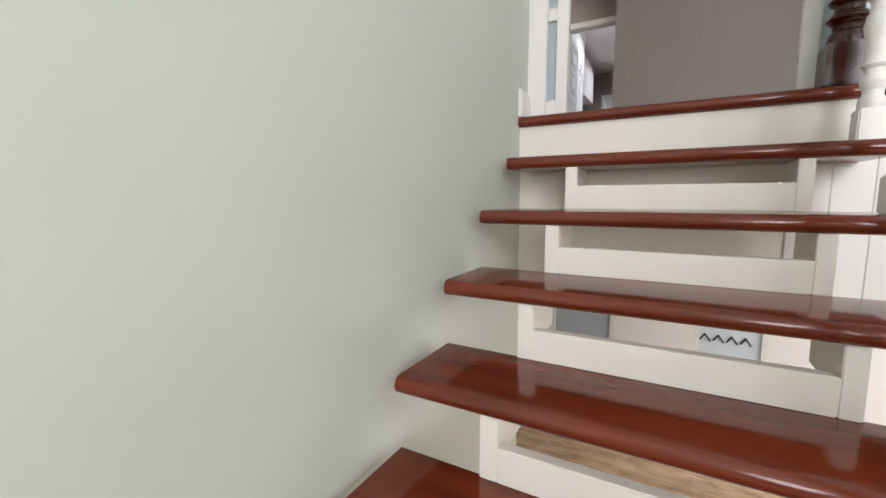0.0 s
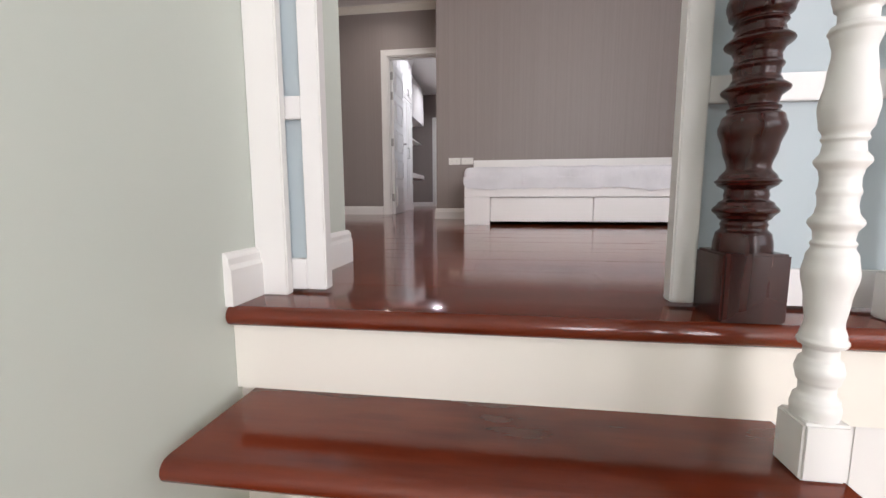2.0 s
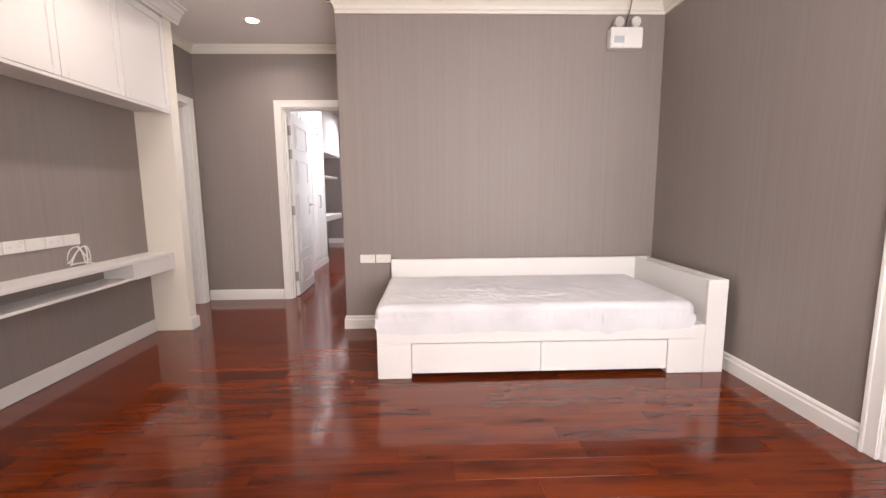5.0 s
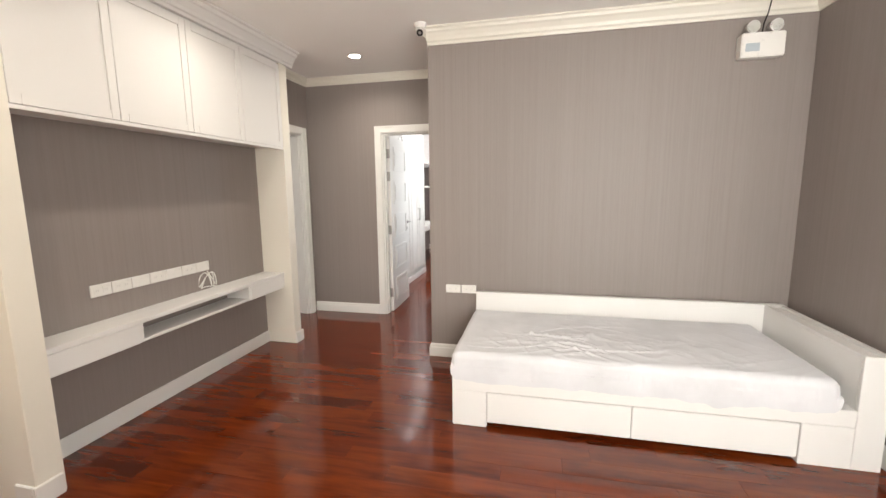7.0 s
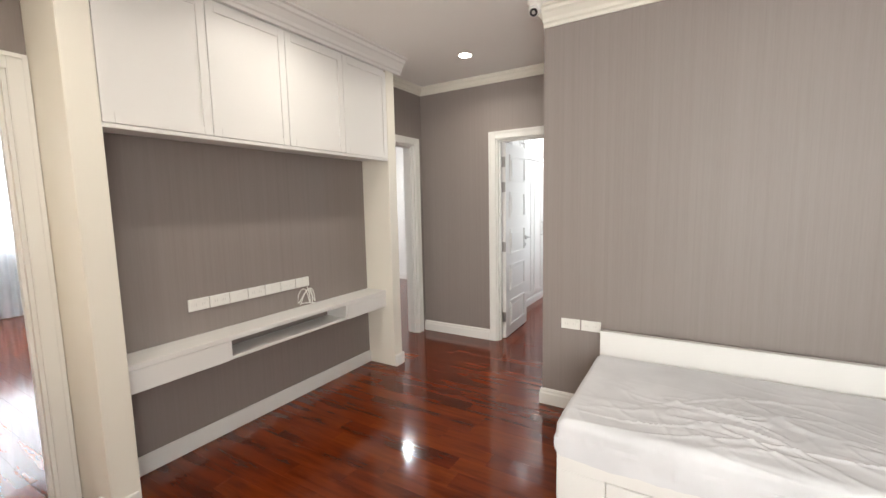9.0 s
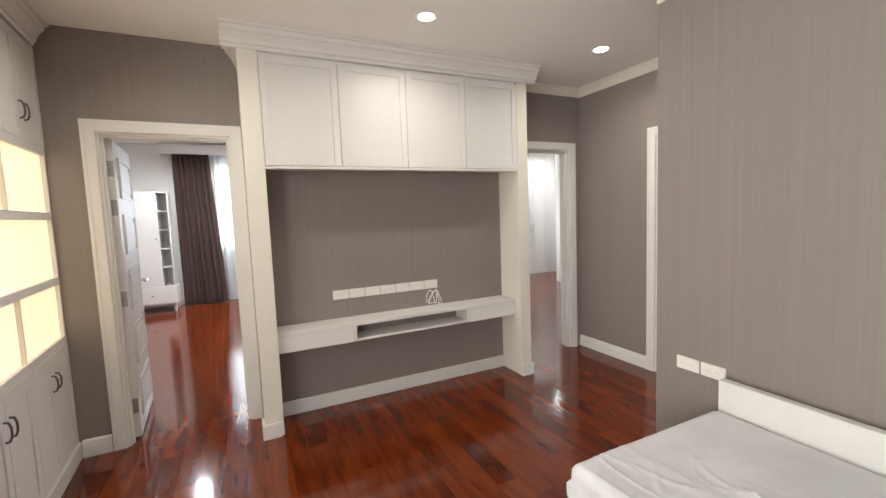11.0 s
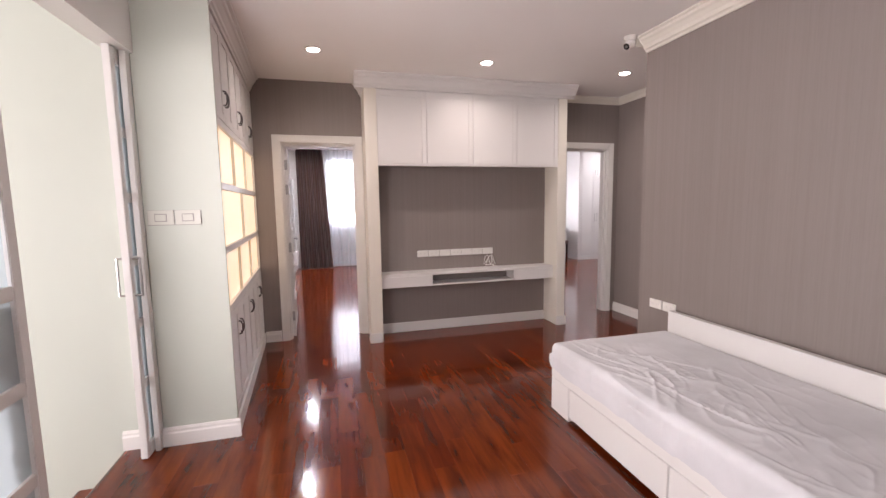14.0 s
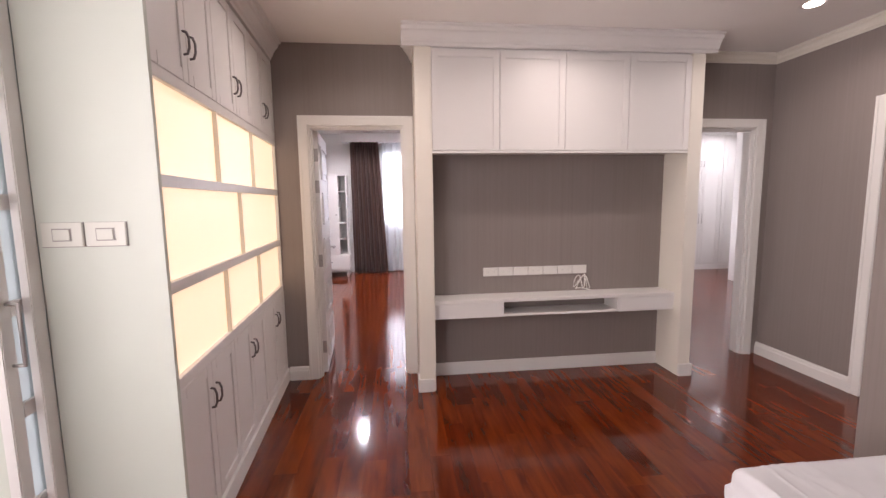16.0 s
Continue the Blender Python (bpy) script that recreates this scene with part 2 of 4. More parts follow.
def lathe(bm, profile, seg=28, x=0.0, y=0.0, z=0.0):
    """Turned shape from (radius, height) pairs."""
    rings = []
    for r, h in profile:
        rings.append([bm.verts.new((x + r * math.cos(2 * math.pi * i / seg), y + r * math.sin(2 * math.pi * i / seg), z + h)) for i in range(seg)])
    for a, b in zip(rings, rings[1:]):
        for i in range(seg):
            bm.faces.new((a[i], a[(i + 1) % seg], b[(i + 1) % seg], b[i]))
    bm.faces.new(rings[0][::-1])
    bm.faces.new(rings[-1])
    return bm


def pull(bm, pts, r, seg=8):
    """A round bar bent through points."""
    for a, b in zip(pts, pts[1:]):
        tube(bm, a, b, r, seg)
    for p in pts[1:-1]:
        bmesh.ops.create_uvsphere(bm, u_segments=seg, v_segments=6, radius=r, matrix=Matrix.Translation(p))
    return bm


def extrude_profile(bm, prof, length):
    """A moulding: profile of (out, z) run along x; out goes towards -y."""
    a = [bm.verts.new((0, -o, z)) for o, z in prof]
    b = [bm.verts.new((length, -o, z)) for o, z in prof]
    k = len(prof)
    for i in range(k):
        bm.faces.new((a[i], b[i], b[(i + 1) % k], a[(i + 1) % k]))
    bm.faces.new(a[::-1])
    bm.faces.new(b)
    return bm


def mesh_of(name, bm, material, smooth=False):
    bmesh.ops.recalc_face_normals(bm, faces=bm.faces[:])
    me = bpy.data.meshes.new(name)
    bm.to_mesh(me)
    bm.free()
    me.materials.append(material)
    if smooth:
        for p in me.polygons:
            p.use_smooth = True
        me.set_sharp_from_angle(angle=radians(38))
    return me


def part(name, bm, material, parent, label="", smooth=False, at=None):
    ob = new(name, mesh_of(name, bm, material, smooth))
    ob.parent = parent
    if at is not None:
        ob.matrix_basis = at
    if label:
        ob["label"] = label
    return ob


def thing(name, m, label, category, group="", kind=""):
    ob = new(name)
    ob.empty_display_size = 0.1
    ob.matrix_basis = m
    return tagged(ob, label, category, group, kind)


def solid(name, bm, material, label, category, kind="structure", m=None, smooth=False, group=""):
    ob = new(name, mesh_of(name, bm, material, smooth))
    if m is not None:
        ob.matrix_basis = m
    return tagged(ob, label, category, group, kind)


# ---- plan ----
H = 2.62                 # ceiling
WX, EX = -2.28, 1.985    # west and east wall faces
BY = 5.44                # bed wall face
CY = 6.50                # alcove wall face
SX = -0.45               # wall face at the bookcase end
SW = -0.474              # wall face along the stairs
TH = 0.12                # wall thickness
HW = 2.80                # ceiling of the rooms beyond the west and north doors
DOOR_H = 2.02
DL = (2.585, 3.325)      # opening to the bedroom
DR = (5.64, 6.355)       # opening to the study
DC = (-1.41, -0.69)      # opening to the dressing corridor
DE = (2.70, 3.57)        # opening to the east room
SILL_Y = 2.06            # line of the glazed sliding screen
RISE, RUN = 0.181, 0.231
LOW = -2.72             # lower storey floor


def step_z(i):
    """Top of the tread, counted down from the landing."""
    return -RISE * i


def wall(name, dims, material, label):
    return solid(name, boxes(*dims), material, label, "wall")


wall("wall_west", [(WX - TH, WX, 1.9, DL[0], 0, H), (WX - TH, WX, DL[1], DR[0], 0, H), (WX - TH, WX, DR[1], CY + TH, 0, H),
                   (WX - TH, WX, DL[0], DL[1], DOOR_H, H), (WX - TH, WX, DR[0], DR[1], DOOR_H, H)], WALLPAPER,
     "taupe wallpapered wall with two doorways and fine vertical texture")
wall("wall_alcove", [(WX, DC[0], CY, CY + TH, 0, H), (DC[1], -0.48, CY, CY + TH, 0, H), (DC[0], DC[1], CY, CY + TH, DOOR_H, H)], WALLPAPER,
     "taupe wallpapered alcove wall around the corridor doorway")
wall("wall_bed", [(-0.60, EX + TH, BY, BY + TH, 0, H), (-0.60, -0.48, BY + TH, CY, 0, H)], WALLPAPER,
     "taupe wallpapered wall behind the daybed")
wall("wall_east", [(EX, EX + TH, DE[1], BY, 0, H), (EX, EX + TH, 2.08, DE[0], 0, H), (EX, EX + TH, DE[0], DE[1], DOOR_H, H)], WALLPAPER,
     "taupe wallpapered wall with a doorway beside the daybed")
# stair wall runs from the stairs to the bookcase end
wall("wall_stair", [(SW - TH, SW, -3.2, 1.9, LOW - 0.1, H), (SW - TH, SW, 1.9, 1.97, -0.9, H), (SX - 0.02, SX, 2.058, 2.452, 0, H)], GREEN_WHITE,
     "smooth off-white painted wall along the stairs")
wall("wall_behind_bookcase", [(WX, SX - TH, 1.9, 1.97, 0, H)], WHITE_WALL, "plain white wall behind the bookcase")
wall("wall_stair_south", [(SX - TH, 3.0, -3.32, -3.2, LOW - 0.1, -0.4), (SX - TH, 0.9, -3.32, -3.2, -0.4, 2.2), (2.9, 3.0, -3.32, -3.2, -0.4, 2.2), (SX - TH, 3.0, -3.32, -3.2, 2.2, H)], WHITE_WALL,
     "white painted stairwell wall with a window opening")
# unseen wall; its opening is made up to hold the side fill
wall("wall_stair_east", [(2.9, 3.02, -3.2, -1.1, LOW - 0.1, H), (2.9, 3.02, 1.1, 1.93, LOW - 0.1, H), (2.9, 3.02, -1.1, 1.1, LOW - 0.1, 0.4), (2.9, 3.02, -1.1, 1.1, 2.3, H)], WHITE_WALL, "white painted wall across the stairwell")
wall("wall_screen_east", [(EX + TH, 3.02, 1.93, 2.05, -0.2, H)], WHITE_WALL, "short white wall beside the glazed screen")
wall("wall_under_landing", [(SW, 2.9, 1.882, 1.94, -0.71, -0.165)], CREAM, "cream bulkhead with white boarding under the landing")
wall("wall_lower_east", [(3.0, 3.1, 1.93, 5.0, LOW, -0.2)], WHITE_WALL, "plain white wall of the lower room")
wall("wall_lower_north", [(-4, -1.08, 4.9, 5.0, LOW, -0.2), (-0.41, 0.34, 4.9, 5.0, LOW, -0.2), (0.92, 3.1, 4.9, 5.0, LOW, -0.2), (-1.08, -0.41, 4.9, 5.0, -0.8, -0.2), (0.34, 0.92, 4.9, 5.0, -0.8, -0.2), (0.34, 0.92, 4.9, 5.0, LOW, LOW + 0.1)], WHITE_WALL, "plain white far wall of the lower room")
wall("wall_lower_west", [(-4.1, -4, 1.9, 5.0, LOW, -0.2), (-4, SX - 0.06, 1.8, 1.9, LOW, -0.2)], WHITE_WALL, "plain white side wall of the lower room")

# bedroom beyond the west wall
wall("wall_bedroom", [(-7.72, -7.6, 1.2, 3.0, 0, HW), (-7.72, -7.6, 4.9, 5.5, 0, HW), (-7.72, -7.6, 3.0, 4.9, 0, 1.0), (-7.72, -7.6, 3.0, 4.9, 2.4, HW),
                      (-7.6, WX - TH, 1.2, 1.3, 0, HW), (-7.6, WX - TH, 5.4, 5.5, 0, HW)], WHITE_WALL, "white painted bedroom walls with a window opening")
wall("wall_study", [(-7.6, -7.5, 5.5, 6.4, 0, HW), (-7.6, -7.5, 8.0, 10.7, 0, HW), (-7.6, -7.5, 6.4, 8.0, 0, 0.8), (-7.6, -7.5, 6.4, 8.0, 2.2, HW),
                    (-5.4, WX - TH, 8.98, 9.08, 0, HW), (-5.5, -5.4, 8.98, 10.6, 0, HW), (-7.5, -5.4, 10.6, 10.7, 0, HW)], WHITE_WALL, "white painted study walls with a window opening")
# the gap in the hidden east side is cut for the added corridor lamp
wall("wall_corridor", [(WX - TH, WX, CY + TH, 11.9, 0, HW), (-0.60, -0.48, CY + TH, 7.1, 0, HW), (-0.60, -0.48, 8.9, 11.9, 0, HW), (-0.60, -0.48, 7.1, 8.9, 0, 0.85), (-0.60, -0.48, 7.1, 8.9, 2.3, HW), (WX, -1.63, 11.8, 11.9, 0, HW), (-0.85, -0.6, 11.8, 11.9, 0, HW), (-1.63, -0.85, 11.8, 11.9, 2.17, HW)], WALLPAPER,
     "grey-taupe papered walls of the dressing corridor")
wall("wall_corridor_end", [(-2.0, -0.4, 12.0, 12.1, 0, HW)], WHITE_WALL, "plain white wall behind the corridor end door")
# unseen room; the opening in its far wall is made up for the east lamp
wall("wall_east_room", [(5.0, 5.1, 1.0, 2.0, 0, H), (5.0, 5.1, 4.2, 5.6, 0, H), (5.0, 5.1, 2.0, 4.2, 0, 0.65), (5.0, 5.1, 2.0, 4.2, 2.25, H),
                        (EX + TH, 5.0, BY + TH, 5.6, 0, H), (3.02, 5.0, 1.9, 2.0, 0, H)], WHITE_WALL, "plain white walls of the east room")

solid("ceiling", boxes((WX - TH, 5.1, -3.32, CY + TH, H, H + 0.3)), CEILING_PAINT, "smooth white painted ceiling with recessed downlights", "ceiling")
solid("ceiling_west", boxes((-7.72, WX - TH, 1.2, 11.9, HW, HW + 0.12), (WX - TH, 0.7, CY + TH, 11.9, HW, HW + 0.12)), CEILING_PAINT, "smooth white ceiling of the adjoining rooms", "ceiling")
solid("ceiling_lower", boxes((-4, 3.1, 2.0, 5.0, -0.22, -0.17)), CEILING_PAINT, "white ceiling of the lower room", "ceiling")

# skirting boards, one object a run
SKIRT = [(0, 0), (0.018, 0), (0.018, 0.075), (0.013, 0.085), (0.013, 0.098), (0.006, 0.108), (0, 0.11)]
CORNICE = [(0, -0.115), (0.012, -0.115), (0.016, -0.098), (0.03, -0.09), (0.036, -0.07), (0.06, -0.045), (0.075, -0.035), (0.08, -0.018), (0.095, -0.012), (0.095, -0.001), (0, -0.001)]


def run(name, prof, p0, p1, z, material, label, category):
    """A moulding from p0 to p1; the wall lies to the left of the way."""
    d = Vector((p1[0] - p0[0], p1[1] - p0[1]))
    ang = math.degrees(math.atan2(d.y, d.x))
    return solid(name, extrude_profile(bmesh.new(), prof, d.length), material, label, category, m=pose(p0[0], p0[1], z, 0, 0, ang))


def skirting(p0, p1, label="white painted skirting board with a moulded top"):
    return run("baseboard", SKIRT, p0, p1, 0.0, TRIM, label, "baseboard")


def cornice(p0, p1, k=1.0):
    return run("trim", [(o * k, z * k) for o, z in CORNICE], p0, p1, H, CREAM, "cream moulded plaster cornice at the ceiling", "cornice")


skirting((-0.60, BY), (EX, BY))
skirting((EX, BY), (EX, DE[1] + 0.075))
skirting((-0.60, CY), (-0.60, BY - 0.018))
skirting((WX, CY), (DC[0] - 0.075, CY))
skirting((WX, 2.36), (WX, DL[0] - 0.075))
skirting((SW, 1.845), (SW, 1.957))
skirting((SX, 2.05), (SX, 2.47))
skirting((-7.6, 1.3), (-7.6, 5.4), "white skirting board of the bedroom")
skirting((-4, 4.9), (-1.08, 4.9), "white skirting board downstairs").location.z = LOW
skirting((-0.41, 4.9), (0.34, 4.9), "white skirting board downstairs").location.z = LOW
skirting((-5.4, 8.98), (WX - TH, 8.98), "white skirting board of the study")
skirting((WX, 11.8), (-1.70, 11.8), "white skirting board of the corridor")
cornice((-0.60, BY), (EX, BY))
cornice((EX, BY), (EX, 1.92))
cornice((-0.60, CY), (-0.60, BY - 0.095), 0.65)
cornice((WX, CY), (-0.60, CY), 0.65)
cornice((WX, 5.57), (WX, CY), 0.65)
# ---- doors ----
def door(name, m, w, h, depth, hinge_right, angle, label, back=True, leaf=True, handle=True):
    """A doorway's lining, architrave and leaf. Local x runs across the opening, y into the wall, z up."""
    t = thing(name, m, label, "door", kind="structure")
    cw, pr = 0.068, 0.02
    sides = [(-1, 0)] + ([(1, depth)] if back else [])
    for s, y in sides:
        ya, yb = (y - pr, y + 0.0) if s < 0 else (y, y + pr)
        part("architrave", boxes((-cw, 0.004, ya, yb, 0, h + cw), (w - 0.004, w + cw, ya, yb, 0, h + cw), (0.004, w - 0.004, ya, yb, h - 0.004, h + cw), bevel=0.004), TRIM, t)
        ye = (ya - 0.006, ya) if s < 0 else (yb, yb + 0.006)
        part("moulding", boxes((-cw, -cw + 0.02, *ye, 0, h + cw), (w + cw - 0.02, w + cw, *ye, 0, h + cw), (-cw + 0.02, w + cw - 0.02, *ye, h + cw - 0.02, h + cw), bevel=0.002), TRIM, t)
    part("lining", boxes((-0.001, 0.018, 0, depth, 0, h), (w - 0.018, w + 0.001, 0, depth, 0, h), (0.018, w - 0.018, 0, depth, h - 0.018, h + 0.001),
                         (0.018, 0.03, 0.03, 0.06, 0, h - 0.018), (w - 0.03, w - 0.018, 0.03, 0.06, 0, h - 0.018), (0.03, w - 0.03, 0.03, 0.06, h - 0.03, h - 0.018)), TRIM, t)
    if not leaf:
        return t
    lw, lh, lt = w - 0.044, h - 0.03, 0.036
    hx = w - 0.02 if hinge_right else 0.02
    s = -1 if hinge_right else 1
    lm = pose(hx, depth - 0.012, 0.006, 0, 0, angle)
    lf = part("leaf", boxes(*[(min(0, s * lw), max(0, s * lw), -lt, 0, 0, lh)], bevel=0.002), LACQUER, t, at=lm)
    rows, gap = 5, 0.105
    ph = (lh - gap * (rows + 1)) / rows
    for i in range(rows):
        z0 = gap + i * (ph + gap)
        xa, xb = sorted((s * 0.10, s * (lw - 0.10)))
        for y0, y1 in ((-lt - 0.013, -lt), (0.0, 0.013)):
            part("panel", boxes((xa, xb, y0, y1, z0, z0 + 0.022), (xa, xb, y0, y1, z0 + ph - 0.022, z0 + ph), (xa, xa + 0.022, y0, y1, z0 + 0.022, z0 + ph - 0.022),
                                (xb - 0.022, xb, y0, y1, z0 + 0.022, z0 + ph - 0.022), (xa + 0.05, xb - 0.05, y0 + (0.003 if y0 < -0.01 else 0), y1 - (0.003 if y0 > -0.01 else 0), z0 + 0.05, z0 + ph - 0.05), bevel=0.004), LACQUER, lf)
    if handle:
        bm = bmesh.new()
        xh = s * (lw - 0.06)
        for sy, y in ((-1, -lt), (1, 0)):
            tube(bm, (xh, y, 1.0), (xh, y + sy * 0.008, 1.0), 0.026)
            tube(bm, (xh, y, 1.0), (xh, y + sy * 0.05, 1.0), 0.009)
            pull(bm, [(xh, y + sy * 0.05, 1.0), (xh - s * 0.06, y + sy * 0.052, 1.003), (xh - s * 0.115, y + sy * 0.045, 0.998)], 0.008)
            tube(bm, (xh, y, 0.92), (xh, y + sy * 0.006, 0.92), 0.018)
        part("handle", bm, METAL, lf, "brushed metal lever handle", smooth=True)
    for z in (0.22, 0.95, 1.55, 1.80):
        bm = boxes((min(0.0, -s * 0.003), max(0.0, -s * 0.003), -lt + 0.003, 0, z - 0.05, z + 0.05))
        tube(bm, (-s * 0.006, 0.005, z - 0.05), (-s * 0.006, 0.005, z + 0.05), 0.0065, 12)
        for k in (-1, 1):
            tube(bm, (-s * 0.006, 0.005, z + k * 0.05), (-s * 0.006, 0.005, z + k * 0.057), 0.0045, 10)
        part("hinge", bm, METAL, lf, "brushed steel hinge")
    return t


# west doors: local x runs along +y, local y towards -x
door("door_1", pose(WX, DL[0], 0, 0, 0, 90), DL[1] - DL[0], DOOR_H, TH, False, ANG_L, "open white panelled bedroom door with steel hinges")
door("door_2", pose(WX, DR[0], 0, 0, 0, 90), DR[1] - DR[0], DOOR_H, TH, False, 88, "open white panelled study door in a moulded frame")
door("door_3", pose(DC[0], CY, 0), DC[1] - DC[0], DOOR_H, TH, False, ANG_C, "open white five-panelled corridor door with lever handle")
door("door_4", pose(EX, DE[1], 0, 0, 0, -90), DE[1] - DE[0], DOOR_H, TH, False, 88, "open white panelled door of the east room")
door("door_5", pose(-1.63, 11.8, 0), 0.78, 2.17, 0.1, False, 0, "closed white panelled door at the end of the corridor", back=False)
strike = boxes((WX - 0.06, WX - 0.03, DR[1] - 0.0205, DR[1] - 0.0175, 0.93, 1.07))
solid("strike_plate", strike, PEWTER, "dark metal strike plate on the study door lining", "strike plate", kind="")

# ---- sliding glazed screen ----
def glazed_leaf(name, x0, x1, y0, label, h=2.2):
    t = thing(name, pose(x0, y0, 0), label, "sliding door", kind="structure")
    w, d, s = x1 - x0, 0.036, 0.047
    part("stile", boxes((0, s, 0, d, 0.008, h), bevel=0.003), LACQUER, t)
    part("stile", boxes((w - s, w, 0, d, 0.008, h), bevel=0.003), LACQUER, t)
    part("rail", boxes((s, w - s, 0, d, 0.008, 0.08), bevel=0.002), LACQUER, t)
    part("rail", boxes((s, w - s, 0, d, h - 0.08, h), bevel=0.002), LACQUER, t)
    n = 6
    zs = [0.08 + (h - 0.16) * i / n for i in range(n + 1)]
    for i in range(1, n):
        part("glazing_bar", boxes((s, w - s, 0.002, d - 0.002, zs[i] - 0.025, zs[i] + 0.025), bevel=0.002), LACQUER, t)
    for i in range(n):
        p = part("pane", boxes((s, w - s, d / 2 - 0.003, d / 2 + 0.003, zs[i] + (0.025 if i else 0), zs[i + 1] - 0.025 * (i < n - 1))), FROSTED, t, "frosted pale blue glass")
        p.visible_shadow = False
    return t


left_leaf = glazed_leaf("door_6", SX - 0.42, SX + 0.132, 1.987, "white framed frosted-glass sliding door slid into the wall")
bm = bmesh.new()
for yy, sy in ((0.0, -1), (0.036, 1)):
    pull(bm, [(0.522, yy, 0.92), (0.522, yy + sy * 0.035, 0.92), (0.522, yy + sy * 0.035, 1.12), (0.522, yy, 1.12)], 0.006)
part("pull_handle", bm, METAL, left_leaf, "slim steel pull handle", smooth=True)
right_leaf = glazed_leaf("door_7", 0.419, 1.25, 1.962, "white framed frosted-glass sliding door beside the newel post")
glazed_leaf("door_8", 1.225, EX + 0.02, 2.004, "fixed white framed frosted-glass screen panel")
solid("door_head", boxes((SX, EX + TH, 1.955, 2.075, 2.2, H)), TRIM, "white head panel above the glazed sliding screen", "head panel")
solid("door_post", boxes((SW - 0.001, SX + 0.052, 1.957, 1.984, 0, 2.2), (SX - 0.001, SX + 0.05, 2.026, 2.056, 0, 2.2), bevel=0.003), TRIM, "white painted door post against the stair wall", "door post")

# ---- stairs ----
stairs = thing("staircase", pose(SW, 1.84, 0), "open staircase with red hardwood treads and white riser frames", "staircase", kind="structure")


def tread_mesh(depth, x1):
    """Board with a half-round front edge along x."""
    bm = bmesh.new()
    r, n = 0.021, 8
    prof = [(depth, 0), (depth, -2 * r)] + [(r - r * math.sin(math.pi * i / n), -r - r * math.cos(math.pi * i / n)) for i in range(n + 1)]
    a = [bm.verts.new((0.002, y, z)) for y, z in prof]
    b = [bm.verts.new((x1, y, z)) for y, z in prof]
    k = len(prof)
    for i in range(k):
        bm.faces.new((a[i], a[(i + 1) % k], b[(i + 1) % k], b[i]))
    bm.faces.new(a[::-1])
    bm.faces.new(b)
    return bm


tread_me = mesh_of("tread", tread_mesh(0.255, 1.0), TREAD, smooth=True)
for i in range(1, 15):
    ob = new("tread", tread_me)
    ob.parent = stairs
    ob.location = (0.039, -0.229 - RUN * (i - 1), step_z(i))
    y = -0.229 - RUN * (i - 1) + 0.014
    za, zb = step_z(i + 1), step_z(i) - 0.042
    xa, xb = 0.245, 0.888
    part("riser_frame", boxes((xa, xa + 0.038, y, y + 0.03, za, zb), (xb - 0.036, xb, y, y + 0.03, za, zb), (xa + 0.038, xb - 0.036, y, y + 0.03, za, zb - 0.062),
                              (xa, xa + 0.03, y + 0.03, y + 0.226, zb - 0.11, zb), (xb - 0.03, xb, y + 0.03, y + 0.226, zb - 0.11, zb), bevel=0.002), CREAM, stairs)
part("landing_nosing", tread_mesh(0.13, 3.34), TREAD, stairs, smooth=True)
part("landing_riser", boxes((0.001, 3.34, 0.026, 0.041, step_z(1), -0.042)), CREAM, stairs)
for i in range(9, 34):
    part("board", boxes((0.002 + 0.098 * i, 0.0992 + 0.098 * i, 0.0335, 0.0405, -0.70, step_z(1) - 0.002), bevel=0.002), TRIM, stairs)

# one turning serves baluster and newel: half of it, (height, radius), mirrored about the middle bead
def turned(half, middle, steps=5):
    """A (radius, height) profile that swells and necks smoothly between the given points."""
    pts = half + [(2 * middle - z, r) for z, r in half[-2::-1]]
    out = []
    for (z0, r0), (z1, r1) in zip(pts, pts[1:]):
        for k in range(steps):
            u = k / steps
            out.append((r0 + (r1 - r0) * (0.5 - 0.5 * math.cos(math.pi * u)), z0 + (z1 - z0) * u))
    return out + [(pts[-1][1], pts[-1][0])]


BALUSTER = turned([(0.083, 0.0275), (0.100, 0.0295), (0.112, 0.0275), (0.122, 0.0215), (0.133, 0.0218), (0.141, 0.0255), (0.155, 0.0285), (0.169, 0.0255), (0.176, 0.0205), (0.188, 0.0205), (0.193, 0.0275), (0.198, 0.0295),
                   (0.204, 0.0265), (0.224, 0.0222), (0.255, 0.0255), (0.294, 0.0316), (0.318, 0.0285), (0.331, 0.0235), (0.336, 0.0252), (0.341, 0.0222), (0.351, 0.0232), (0.365, 0.0303), (0.379, 0.0232), (0.388, 0.0215), (0.398, 0.0220), (0.406, 0.0238)], 0.406)


def baluster(m, group):
    t = thing("baluster", m, "white turned wooden stair baluster with square foot", "baluster", group)
    part("foot", boxes((-0.031, 0.031, -0.031, 0.031, 0, 0.086), bevel=0.004), TRIM, t)
    part("shaft", lathe(bmesh.new(), BALUSTER, 24), TRIM, t, smooth=True)
    part("head", boxes((-0.027, 0.027, -0.027, 0.027, 0.727, 0.87), bevel=0.004), TRIM, t)
    return t


first = baluster(pose(0.534, 1.727, step_z(1)), "balusters of the stairs")
for i in range(2, 15):
    copy_thing(first, pose(0.530, 1.705 - RUN * (i - 1), step_z(i)))
row = baluster(pose(0.785, 1.905, 0), "balusters of the landing")
for i in range(1, 11):
    copy_thing(row, pose(0.785 + 0.2 * i, 1.905, 0))

